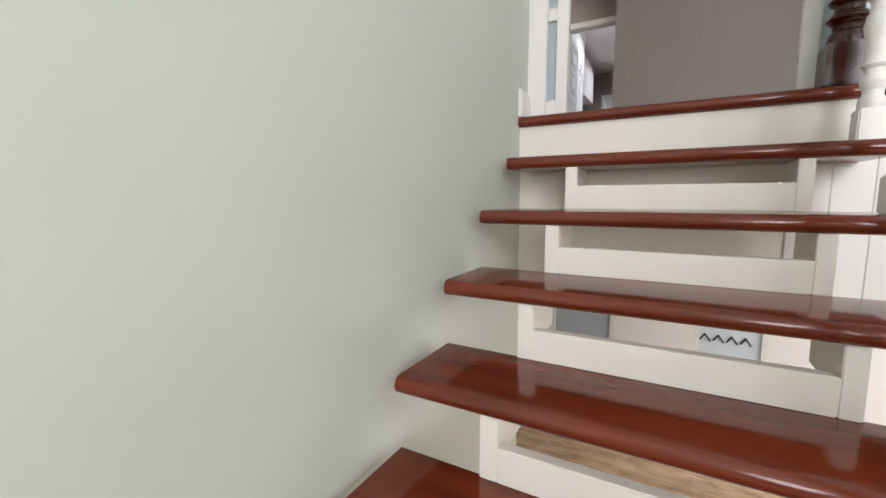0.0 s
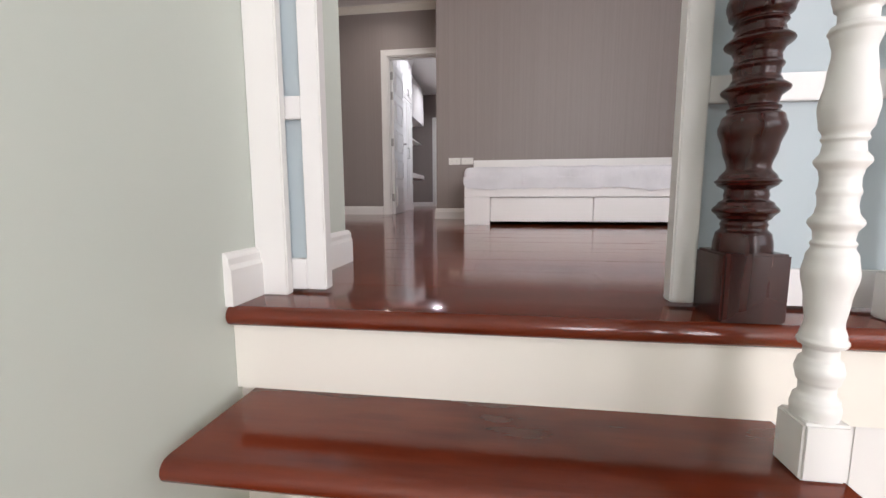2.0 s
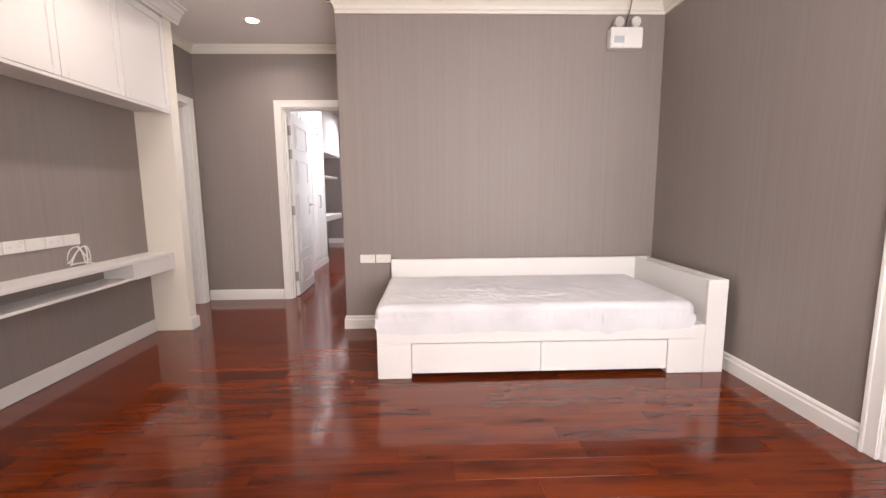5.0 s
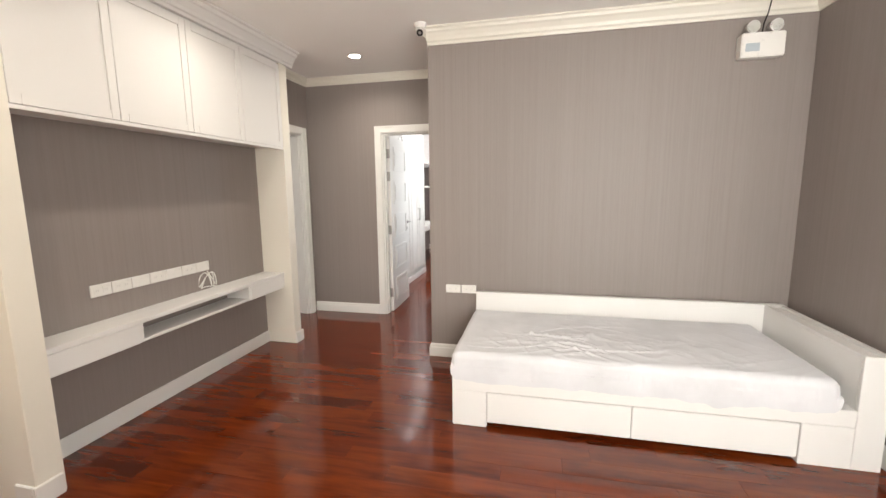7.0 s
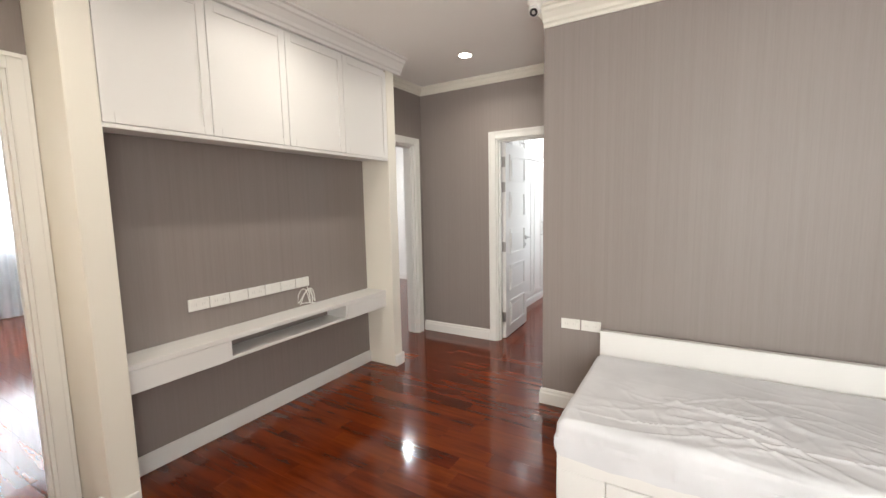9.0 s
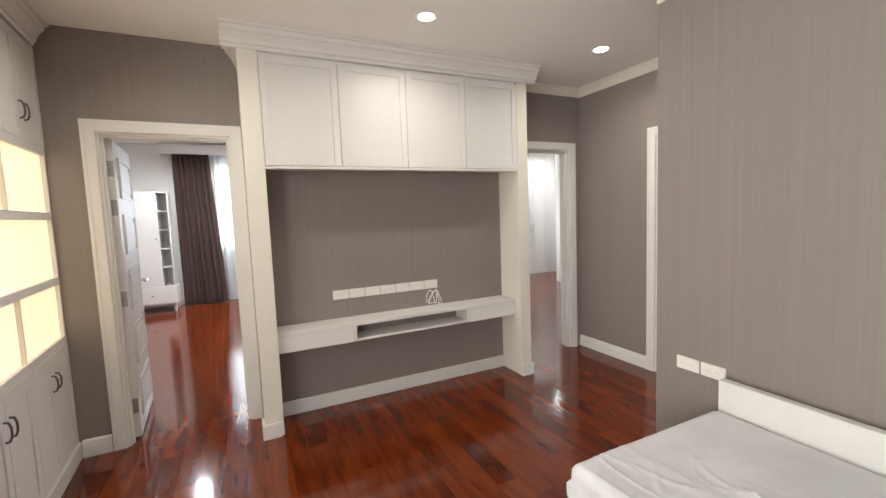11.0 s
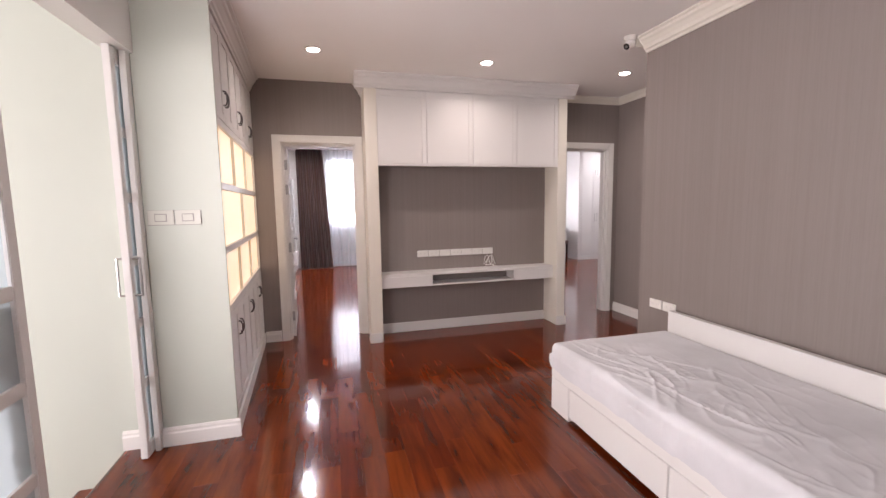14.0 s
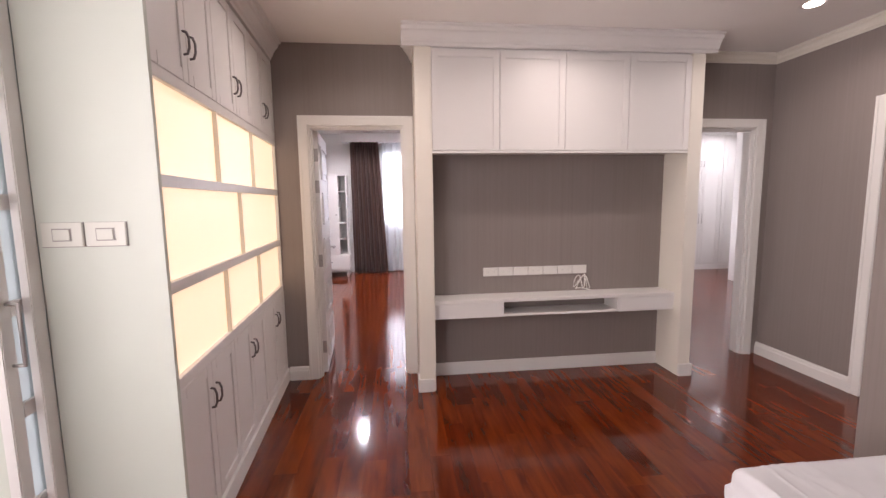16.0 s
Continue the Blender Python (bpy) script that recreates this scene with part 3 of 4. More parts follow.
NEWEL = turned([(0.116, 0.0465), (0.134, 0.0460), (0.152, 0.0430), (0.163, 0.0350), (0.170, 0.0365), (0.175, 0.0345), (0.182, 0.0410), (0.195, 0.0508), (0.208, 0.0420), (0.215, 0.0335), (0.222, 0.0345), (0.230, 0.0330), (0.241, 0.0460),
                (0.246, 0.0498), (0.252, 0.0440), (0.270, 0.0330), (0.303, 0.0415), (0.338, 0.0510), (0.356, 0.0465), (0.366, 0.0380), (0.371, 0.0400), (0.376, 0.0345), (0.387, 0.0375), (0.402, 0.0508), (0.416, 0.0375), (0.424, 0.0340), (0.433, 0.0350), (0.441, 0.0392)], 0.441)
post = thing("newel_post", pose(0.514, 1.907, 0), "dark mahogany turned newel post on the landing", "newel post")
part("base", boxes((-0.053, 0.053, -0.053, 0.053, 0, 0.122), bevel=0.004), MAHOGANY, post)
part("shaft", lathe(bmesh.new(), NEWEL, 36), MAHOGANY, post, smooth=True)
part("cap", boxes((-0.052, 0.052, -0.052, 0.052, 0.764, 1.06), bevel=0.006), MAHOGANY, post)
rail = thing("handrail", pose(0.530, 1.862, 0.87), "dark mahogany handrail above the balusters", "handrail")
bm = bmesh.new()
slope = -math.atan2(RISE, RUN)
box(bm, -0.03, 0.03, -4.6, 0, 0, 0.055)
bmesh.ops.bevel(bm, geom=bm.edges[:], offset=0.016, segments=3, affect="EDGES")
part("stair_rail", bm, MAHOGANY, rail, smooth=True, at=Matrix.Translation((0, 0, -0.055)) @ Matrix.Rotation(-slope, 4, "X"))
part("landing_rail", boxes((-0.01, 2.3, 0.013, 0.073, 0.0, 0.055), bevel=0.016), MAHOGANY, rail, smooth=True)

# ---- lower storey seen between the treads ----
for x0, x1, label in ((-1.08, -0.41, "grey-blue glazed door with white frame downstairs"), (0.34, 0.92, "narrow bluish window with ironwork downstairs")):
    low_win = thing("window_low", pose(x0, 4.93, LOW), label, "window", kind="structure")
    w = x1 - x0
    z0 = 0.1 if x0 > 0 else 0.0
    part("frame", boxes((0, 0.04, -0.03, 0.03, z0, 1.92), (w - 0.04, w, -0.03, 0.03, z0, 1.92), (0.04, w - 0.04, -0.03, 0.03, 1.88, 1.92), (0.04, w - 0.04, -0.03, 0.03, z0, z0 + 0.05), bevel=0.003), TRIM, low_win)
    part("pane", boxes((0.04, w - 0.04, -0.004, 0.004, z0 + 0.05, 1.88)), BLUE_GREY if x0 < 0 else PALE_BLUE, low_win)
    if x0 > 0:
        for i in range(4):
            part("scroll", pull(bmesh.new(), [(0.05 + 0.11 * i, -0.012, 0.99), (0.09 + 0.11 * i, -0.012, 1.05), (0.14 + 0.11 * i, -0.012, 0.98)], 0.008), BLACK, low_win)

# ---- television wall unit ----
UY0, UY1, UF = 3.396, 5.568, -1.918
tv = thing("tv_wall_unit", pose(WX, UY0, 0), "white built-in television wall unit with upper cupboards and desk shelf", "wall unit")
UW, UD, NB = UY1 - UY0, UF - WX, 0.075
# local: x towards the room, y along the wall
part("side_panel", boxes((0.001, UD, 0, 0.118, 0, 2.49), bevel=0.003), CREAM, tv)
part("side_panel", boxes((0.001, UD, UW - 0.105, UW, 0, 2.49), bevel=0.003), CREAM, tv)
part("back_panel", boxes((0.001, NB, 0.105, UW - 0.105, 0.0, 1.785)), WALLPAPER, tv, "taupe wallpapered back of the niche")
part("skirting", boxes((NB, NB + 0.016, 0.105, UW - 0.105, 0, 0.105), bevel=0.004), TRIM, tv)
for y0, y1 in ((-0.014, 0.105), (UW - 0.105, UW + 0.014)):
    part("plinth", boxes((UD, UD + 0.016, y0, y1, 0, 0.10), (0.25 if y0 < 0 else 0.001, UD + 0.0, y0 if y0 < 0 else y1 - 0.014, 0.0 if y0 < 0 else y1, 0, 0.10), bevel=0.003), TRIM, tv)
part("carcass", boxes((0.001, UD - 0.022, 0.105, UW - 0.105, 1.785, 2.49)), LACQUER, tv)
dw = (UW - 0.105 - 0.1185) / 4
for i in range(4):
    a, b = 0.1185 + dw * i + 0.002, 0.1185 + dw * (i + 1) - 0.002
    d = part("cupboard_door", boxes((UD - 0.021, UD - 0.009, a, b, 1.787, 2.47)), LACQUER, tv)
    for y0, y1, z0, z1 in ((a, a + 0.045, 1.787, 2.47), (b - 0.045, b, 1.787, 2.47)):
        part("door_stile", boxes((UD - 0.009, UD, y0, y1, z0, z1), bevel=0.0015), LACQUER, d)
    for z0, z1 in ((1.787, 1.832), (2.425, 2.47)):
        part("door_rail", boxes((UD - 0.009, UD, a + 0.0452, b - 0.0452, z0, z1), bevel=0.0015), LACQUER, d)
part("light_pelmet", boxes((UD - 0.03, UD - 0.002, 0.105, UW - 0.105, 1.765, 1.785), bevel=0.002), LACQUER, tv)
CROWN = [(0, -0.13), (0.008, -0.13), (0.012, -0.112), (0.022, -0.104), (0.026, -0.085), (0.05, -0.05), (0.062, -0.042), (0.066, -0.02), (0.085, -0.014), (0.085, -0.001), (0, -0.001)]


def crown(parent, length, m, material=LACQUER):
    part("crown_moulding", extrude_profile(bmesh.new(), CROWN, length), material, parent, at=m)


part("frieze", boxes((0.001, UD - 0.001, 0.001, UW - 0.001, 2.49, H - 0.001)), LACQUER, tv)
crown(tv, UW + 0.17, pose(UD, -0.085, H, 0, 0, 90))
crown(tv, UD, pose(0, 0, H))
crown(tv, UD, pose(UD, UW, H, 0, 0, 180))
# desk shelf with two drawers and an open slot
DX = UD - 0.075
part("desk_top", boxes((NB, DX, 0.105, UW - 0.105, 0.645, 0.672), bevel=0.003), LACQUER, tv, "white desk shelf")
part("desk_bottom", boxes((NB, DX - 0.012, 0.105, UW - 0.105, 0.53, 0.546)), LACQUER, tv)
for a, b in ((0.64, 0.66), (1.585, 1.605)):
    part("divider", boxes((NB, DX - 0.004, a, b, 0.546, 0.645)), LACQUER, tv)
for a, b in ((0.107, 0.638), (1.607, UW - 0.107)):
    part("drawer", boxes((NB + 0.02, DX, a, b, 0.531, 0.643), bevel=0.002), LACQUER, tv)

# ---- bookcase with lit compartments ----
ang = math.degrees(math.atan2(2.452 - 2.345, 1.84))
BW, BD = 1.812, 0.30
bk = thing("bookcase", pose(SX - 0.021, 2.446, 0, 0, 0, 180 + ang), "built-in white bookcase with warm lit compartments and cupboards", "bookcase")
# local: x along the front towards the west wall, -y to the back is +y here, so depth runs +y
mod = BW / 3
LP = 0.022               # depth of the lit compartments
part("end_panel", boxes((0, 0.008, 0.0, BD, 0, 2.50)), LACQUER, bk)
part("end_panel", boxes((BW - 0.02, BW, 0.0, BD, 0, 2.50)), LACQUER, bk)
part("back_panel", boxes((0.008, BW - 0.02, BD - 0.015, BD, 0, 2.50)), CREAM, bk)
part("plinth", boxes((0.0, BW, -0.014, 0.02, 0, 0.10), bevel=0.003), TRIM, bk)
SH = [0.765, 1.125, 1.51, 1.885]
for z in SH:
    part("shelf", boxes((0.008, BW - 0.02, 0.0, BD - 0.015, z - 0.022, z + 0.022), bevel=0.002), LACQUER, bk)
for k in range(3):
    for x in ([mod, 2 * mod] if k != 1 else [BW / 2]):
        part("divider", boxes((x - 0.006, x + 0.006, 0.002, LP, SH[k] + 0.022, SH[k + 1] - 0.022)), CREAM, bk)
for k in range(3):
    part("light_panel", boxes((0.0085, BW - 0.0205, LP, LP + 0.006, SH[k] + 0.0225, SH[k + 1] - 0.0225)), BACKLIT, bk, "warm backlit panel")
part("top_panel", boxes((0.02, BW - 0.02, 0.02, BD - 0.015, 2.46, 2.50)), LACQUER, bk)
for z0, z1, low in ((0.105, 0.742, True), (1.908, 2.47, False)):
    for i in range(6):
        w = BW / 6
        a, b = i * w + 0.0015, (i + 1) * w - 0.0015
        d = part("cupboard_door", boxes((a, b, 0.004, 0.018, z0, z1)), LACQUER, bk)
        for x0, x1 in ((a, a + 0.05), (b - 0.05, b)):
            part("door_stile", boxes((x0, x1, -0.003, 0.004, z0, z1), bevel=0.002), LACQUER, d)
        for y0, y1 in ((z0, z0 + 0.05), (z1 - 0.05, z1)):
            part("door_rail", boxes((a + 0.0502, b - 0.0502, -0.003, 0.004, y0, y1), bevel=0.002), LACQUER, d)
        x = b - 0.028 if i % 2 == 0 else a + 0.028
        zc = z1 - 0.15 if low else z0 + 0.15
        bm = pull(bmesh.new(), [(x, -0.003, zc - 0.044), (x, -0.018, zc - 0.041), (x, -0.026, zc - 0.018), (x, -0.026, zc + 0.018), (x, -0.018, zc + 0.041), (x, -0.003, zc + 0.044)], 0.0048)
        part("handle", bm, PEWTER, d, "dark pewter bow handle", smooth=True)
part("frieze", boxes((0.0, BW, 0.001, BD, 2.50, H - 0.001)), LACQUER, bk)
crown(bk, BW, pose(0, 0, H))

# ---- daybed ----
BX0, BX1, BF, BB = -0.218, 1.93, 4.44, 5.405
bed = thing("daybed", pose(BX0, BF, 0), "white lacquered daybed with two underbed drawers and panel back", "daybed")
L, D = BX1 - BX0, BB - BF
part("backboard", boxes((0.01, L, D - 0.045, D, 0, 0.594), bevel=0.003), LACQUER, bed)
end = part("end_board", boxes((L - 0.125, L, 0.02, D - 0.046, 0.0, 0.575), bevel=0.002), LACQUER, bed, "white end board with a recessed top")
part("end_face", boxes((L - 0.125, L, 0.0, 0.0198, 0.0, 0.59), bevel=0.002), LACQUER, end)
part("rim", boxes((L - 0.125, L - 0.1, 0.02, D - 0.046, 0.5752, 0.59), bevel=0.002), LACQUER, end)
part("rim", boxes((L - 0.03, L, 0.02, D - 0.046, 0.5752, 0.59), bevel=0.002), LACQUER, end)
part("foot_block", boxes((0, 0.205, 0, D - 0.046, 0, 0.222), bevel=0.003), LACQUER, bed)
part("platform", boxes((0, L - 0.126, 0, D - 0.046, 0.223, 0.31), bevel=0.003), LACQUER, bed)
part("block", boxes((1.795, L - 0.126, 0, D - 0.046, 0, 0.222), bevel=0.003), LACQUER, bed)
for a, b in ((0.208, 1.0), (1.004, 1.792)):
    part("drawer", boxes((a, b, 0.004, D - 0.1, 0.03, 0.216), bevel=0.003), LACQUER, bed, "white drawer front")


def soft_box(bm, sx, sy, sz, r, n):
    """A rounded, evenly gridded block centred on x and y, base at 0."""
    step = max(sx, sy) / n
    seen = {}
    nx, ny, nz = max(2, round(sx / step)), max(2, round(sy / step)), max(3, round(sz / step))

    def vert(i, j, k):
        key = (i, j, k)
        if key not in seen:
            p = Vector((sx * (i / nx - 0.5), sy * (j / ny - 0.5), sz * (k / nz - 0.5)))
            inner = Vector((max(-sx / 2 + r, min(sx / 2 - r, p.x)), max(-sy / 2 + r, min(sy / 2 - r, p.y)), max(-sz / 2 + r, min(sz / 2 - r, p.z))))
            d = p - inner
            if d.length > 1e-6:
                p = inner + d.normalized() * r
            seen[key] = bm.verts.new(p + Vector((0, 0, sz / 2)))
        return seen[key]
    for i in range(nx):
        for j in range(ny):
            for k in (0, nz):
                bm.faces.new((vert(i, j, k), vert(i + 1, j, k), vert(i + 1, j + 1, k), vert(i, j + 1, k)))
    for i in range(nx):
        for k in range(nz):
            for j in (0, ny):
                bm.faces.new((vert(i, j, k), vert(i + 1, j, k), vert(i + 1, j, k + 1), vert(i, j, k + 1)))
    for j in range(ny):
        for k in range(nz):
            for i in (0, nx):
                bm.faces.new((vert(i, j, k), vert(i, j + 1, k), vert(i, j + 1, k + 1), vert(i, j, k + 1)))
    return bm


MX, MY, MZ = 1.955, 0.925, 0.15
bm = soft_box(bmesh.new(), MX, MY, MZ, 0.045, 300)
bmesh.ops.recalc_face_normals(bm, faces=bm.faces[:])
bm.normal_update()


def crease(p, ang, long, across, seed):
    """Height of one family of creases, long along ang."""
    c, s = math.cos(ang), math.sin(ang)
    u, w = p.x * c + p.y * s, -p.x * s + p.y * c
    bend = 0.5 * noise.noise(Vector((u * 1.7, w * 1.7, seed + 20)))
    n = noise.noise(Vector((u * long, (w + bend * 0.35) * across, seed)))
    return max(0.0, 1 - abs(n) * 5.4) ** 1.5


for v in bm.verts:
    p = v.co.copy()
    top = max(0.0, min(1.0, (p.z - 0.06) / 0.07))
    mid = max(0.0, 1 - ((p.x + 0.1) / 1.0) ** 2) * max(0.0, min(1.0, 1.15 - abs(p.y + 0.12) / 0.4))
    m1 = max(0.0, min(1.0, 0.4 + 2.2 * noise.noise(Vector((p.x * 1.5, p.y * 2.0, 9.0)))))
    m2 = max(0.0, min(1.0, 0.4 + 2.2 * noise.noise(Vector((p.x * 1.8, p.y * 1.6, 31.0)))))
    h = 0.012 * crease(p, -0.55, 2.2, 9.0, 1.5) * m1 + 0.011 * crease(p, 0.25, 2.4, 10.0, 5.5) * m2 + 0.009 * crease(p, -1.2, 3.0, 9.0, 8.5) * (1 - m1) * m2
    h += 0.006 * crease(p, -0.2, 5.0, 15.0, 12.5) * mid + 0.004 * crease(p, 1.1, 4.0, 17.0, 17.5) * mid * m1
    h *= 0.2 + 0.7 * mid
    side = 0.010 * noise.noise(Vector((p.x * 7, p.y * 7, p.z * 8))) + 0.004 * crease(p, 1.4, 3.0, 16.0, 3.0)
    v.co += v.normal * ((h - 0.002) * top + side * (1 - top))
    if p.y < -MY / 2 + 0.03 and p.z < 0.07:
        hang = (1 - p.z / 0.07) * (0.026 + 0.026 * noise.noise(Vector((p.x * 3.5, 0, 4))) + 0.009 * noise.noise(Vector((p.x * 15, 0, 6))))
        v.co.z -= hang
        v.co.y = min(v.co.y, -MY / 2 - 0.003)
mattress = thing("mattress", pose(BX0 - 0.006 + MX / 2, BF - 0.012 + MY / 2, 0.3105), "mattress under a crumpled white cotton sheet on the daybed", "mattress")
part("sheet", bm, SHEET, mattress, "crumpled white cotton sheet", smooth=True)
part("core", boxes((-MX / 2 + 0.03, MX / 2 - 0.03, -MY / 2 + 0.03, MY / 2 - 0.03, 0.0, 0.12), bevel=0.02), CREAM, mattress)

# ---- sockets, switches, cables ----
def socket(m, w, h, kind_of, group, label, category="socket", face=PLASTIC):
    """A wall plate facing local -y, lying in local x and z."""
    t = thing("wall_socket" if kind_of != "switch" else "light_switch", m, label, category, group)
    part("plate", boxes((0.0015, w - 0.0015, -0.009, 0, 0, h), bevel=0.002), face, t)
    if kind_of == "switch":
        part("backing", boxes((-0.0005, w + 0.0005, -0.004, 0, -0.003, h + 0.001)), MID_GREY, t)
    if kind_of == "switch":
        part("bezel", boxes((w * 0.27, w * 0.73, -0.0098, -0.009, h * 0.22, h * 0.76)), MID_GREY, t, "grey rocker surround")
        part("rocker", boxes((w * 0.3, w * 0.7, -0.014, -0.0098, h * 0.27, h * 0.71), bevel=0.0015), face, t)
    elif kind_of == "two":
        for cx in (0.3, 0.7):
            part("outlet", boxes((w * cx - 0.017, w * cx + 0.017, -0.0105, -0.009, h * 0.22, h * 0.78)), PLASTIC, t)
            part("slot", boxes((w * cx - 0.008, w * cx - 0.005, -0.0112, -0.0105, h * 0.42, h * 0.6), (w * cx + 0.005, w * cx + 0.008, -0.0112, -0.0105, h * 0.42, h * 0.6)), GREY_PLASTIC, t)
    else:
        part("outlet", boxes((w * 0.5 - 0.012, w * 0.5 + 0.012, -0.0105, -0.009, h * 0.3, h * 0.7)), PLASTIC, t)
    return t


for i in range(2):
    socket(pose(-0.472 + 0.131 * i, BY - 0.0, 0.560), 0.125, 0.068, "two", "sockets above the daybed", "white double socket plate on taupe wallpaper above the daybed")
for i, k in enumerate(("two", "two", "one", "two", "one", "two", "one")):
    socket(pose(WX + NB, 3.935 + 0.1255 * i, 0.815, 0, 0, 90), 0.124, 0.07, k, "socket strip of the television niche", "white wall plate in the row above the desk shelf")
for i in range(2):
    socket(pose(SX, 2.075 + 0.135 * i, 1.29, 0, 0, 90), 0.13, 0.08, "switch", "switches on the bookcase end", "pale grey rocker light switch on the pale wall end", "light switch", PALE_PLASTIC)
socket(pose(-4.95, 8.98, 1.2), 0.12, 0.075, "switch", "switch of the study", "white light switch on the study wall", "light switch")
socket(pose(-1.25, 11.8, 1.1), 0.12, 0.075, "two", "socket of the corridor", "white socket plate on the corridor wall", "socket")

cu = bpy.data.curves.new("coiled_cable", "CURVE")
cu.dimensions, cu.bevel_depth, cu.bevel_resolution = "3D", 0.004, 2
sp = cu.splines.new("NURBS")
pts = []
for i in range(44):
    a = i * 0.72
    lift = abs(math.sin(a * 0.5)) * (0.13 if i < 34 else 0.02)
    pts.append((0.04 * math.sin(a * 0.5 + i * 0.13), 0.06 * math.cos(a * 0.37) * (1.15 - lift * 5) + 0.0014 * i, 0.006 + lift))
sp.points.add(len(pts) - 1)
for p, c in zip(sp.points, pts):
    p.co = (*c, 1)
sp.use_endpoint_u = True
cu.materials.append(PLASTIC)
tagged(new("coiled_cable", cu), "coiled white power cable lying on the desk shelf", "cable").matrix_basis = pose(WX + 0.11, 4.74, 0.672)

# ---- ceiling fittings ----
def downlight(x, y, watts, color=(1.0, 0.93, 0.83), z=H):
    t = thing("downlight", pose(x, y, z), "round white recessed ceiling downlight, switched on", "downlight", "ceiling downlights")
    bm = bmesh.new()
    lathe(bm, [(0.048, -0.002), (0.072, -0.004), (0.074, -0.001), (0.05, -0.0005)], 28)
    part("trim_ring", bm, PLASTIC, t, smooth=True)
    part("diffuser", tube(bmesh.new(), (0, 0, -0.0035), (0, 0, -0.0052), 0.047, 28), LAMP_FACE, t, "glowing diffuser")
    downlight_lamp(x, y, z - 0.012, watts, color)


for y in (2.97, 4.44, 5.87):
    downlight(-1.40, y, DOWN)
# the last one is added to lift the dark far end of the corridor
for x, y, k in ((-3.95, 2.55, 1), (-6.2, 3.87, 1), (-6.3, 2.52, 1), (-3.8, 8.1, 0.6), (-5.95, 9.4, 0.5), (-1.13, 8.5, 0.8), (-1.13, 10.4, 0.8)):
    downlight(x, y, DOWN_ROOMS * k, (0.95, 0.97, 1.0), HW)

em = thing("emergency_light", pose(1.65, BY, 2.235), "white twin-spot emergency light on the wall under the cornice", "emergency light")
part("case", boxes((-0.125, 0.125, -0.08, 0.0, 0, 0.15), bevel=0.006), PLASTIC, em)
for x in (-0.065, 0.065):
    bm = tube(bmesh.new(), (x, -0.04, 0.15), (x, -0.04, 0.165), 0.012)
    lamp = part("spot_head", tube(bm, (x, -0.02, 0.195), (x, -0.085, 0.185), 0.026, 20, 0.038), PLASTIC, em, smooth=True)
    part("lens", tube(bmesh.new(), (x, -0.0855, 0.185), (x, -0.088, 0.1848), 0.034, 20), CLEAR, lamp)
part("label", boxes((-0.10, -0.02, -0.0815, -0.08, 0.035, 0.085)), BLUE_GREY, em, "small printed label")
part("cable", pull(bmesh.new(), [(0.01, -0.02, 0.15), (0.015, -0.03, 0.22), (0.02, -0.06, 0.27), (0.02, -0.1, 0.36), (0.02, -0.1, 0.383)], 0.004), BLACK, em, "thin dark supply cable")

cc = thing("security_camera", pose(-0.615, 5.30, H), "white turret security camera with dark lens under the ceiling", "security camera")
part("mount", lathe(bmesh.new(), [(0.030, -0.034), (0.040, -0.028), (0.046, -0.012), (0.047, -0.001)], 28), PLASTIC, cc, smooth=True)
aim = Vector((0.10, -0.80, -0.52)).normalized()
ball = Vector((0, 0, -0.052))
bm = bmesh.new()
bmesh.ops.create_uvsphere(bm, u_segments=28, v_segments=18, radius=0.038, matrix=Matrix.Translation(ball))
tube(bm, ball + aim * 0.012, ball + aim * 0.046, 0.034, 28, 0.028)
part("housing", bm, PLASTIC, cc, smooth=True)
face = part("lens", tube(bmesh.new(), ball + aim * 0.0462, ball + aim * 0.0485, 0.024, 28), BLACK, cc, "black lens face")
part("lens_ring", tube(bmesh.new(), ball + aim * 0.0486, ball + aim * 0.0505, 0.011, 20), METAL, face)

# ---- bedroom beyond the first door ----
def drape(bm, length, height, folds, depth, seed, flare=0.0):
    """A hanging cloth with folds, along x, top at z = height; it widens to the foot by flare."""
    n, k = folds * 14, 14
    rows = []
    for j in range(k + 1):
        v = j / k
        r = []
        for i in range(n + 1):
            u = i / n
            a = u * folds * 2 * math.pi
            y = depth * math.sin(a + 0.7 * math.sin(a * 0.5 + seed)) * (0.75 + 0.35 * v) + 0.02 * v * noise.noise(Vector((u * 7, v * 2, seed)))
            x = length * u * (1 + flare * v) + 0.012 * v * noise.noise(Vector((u * 5, v * 3, seed + 5)))
            r.append(bm.verts.new((x, y, height * (1 - v))))
        rows.append(r)
    for a, b in zip(rows, rows[1:]):
        for i in range(n):
            bm.faces.new((a[i], a[i + 1], b[i + 1], b[i]))
    geom = bmesh.ops.solidify(bm, geom=bm.faces[:], thickness=0.002)
    return bm


solid("curtain", drape(bmesh.new(), 0.55, 2.62, 7, 0.04, 1.0, 0.25), CURTAIN, "dark brown satin curtain hanging open beside the window", "curtain", kind="", m=pose(-7.42, 2.36, 0.015, 0, 0, 90), smooth=True)
solid("sheer_curtain", drape(bmesh.new(), 2.0, 2.62, 20, 0.025, 4.0), SHEER, "white sheer curtain glowing with daylight", "sheer curtain", kind="", m=pose(-7.50, 2.95, 0.015, 0, 0, 90), smooth=True)
solid("pelmet", boxes((-7.6, -7.33, 2.2, 5.38, 2.61, 2.78), bevel=0.004), LACQUER, "white curtain pelmet box under the bedroom ceiling", "pelmet", kind="")
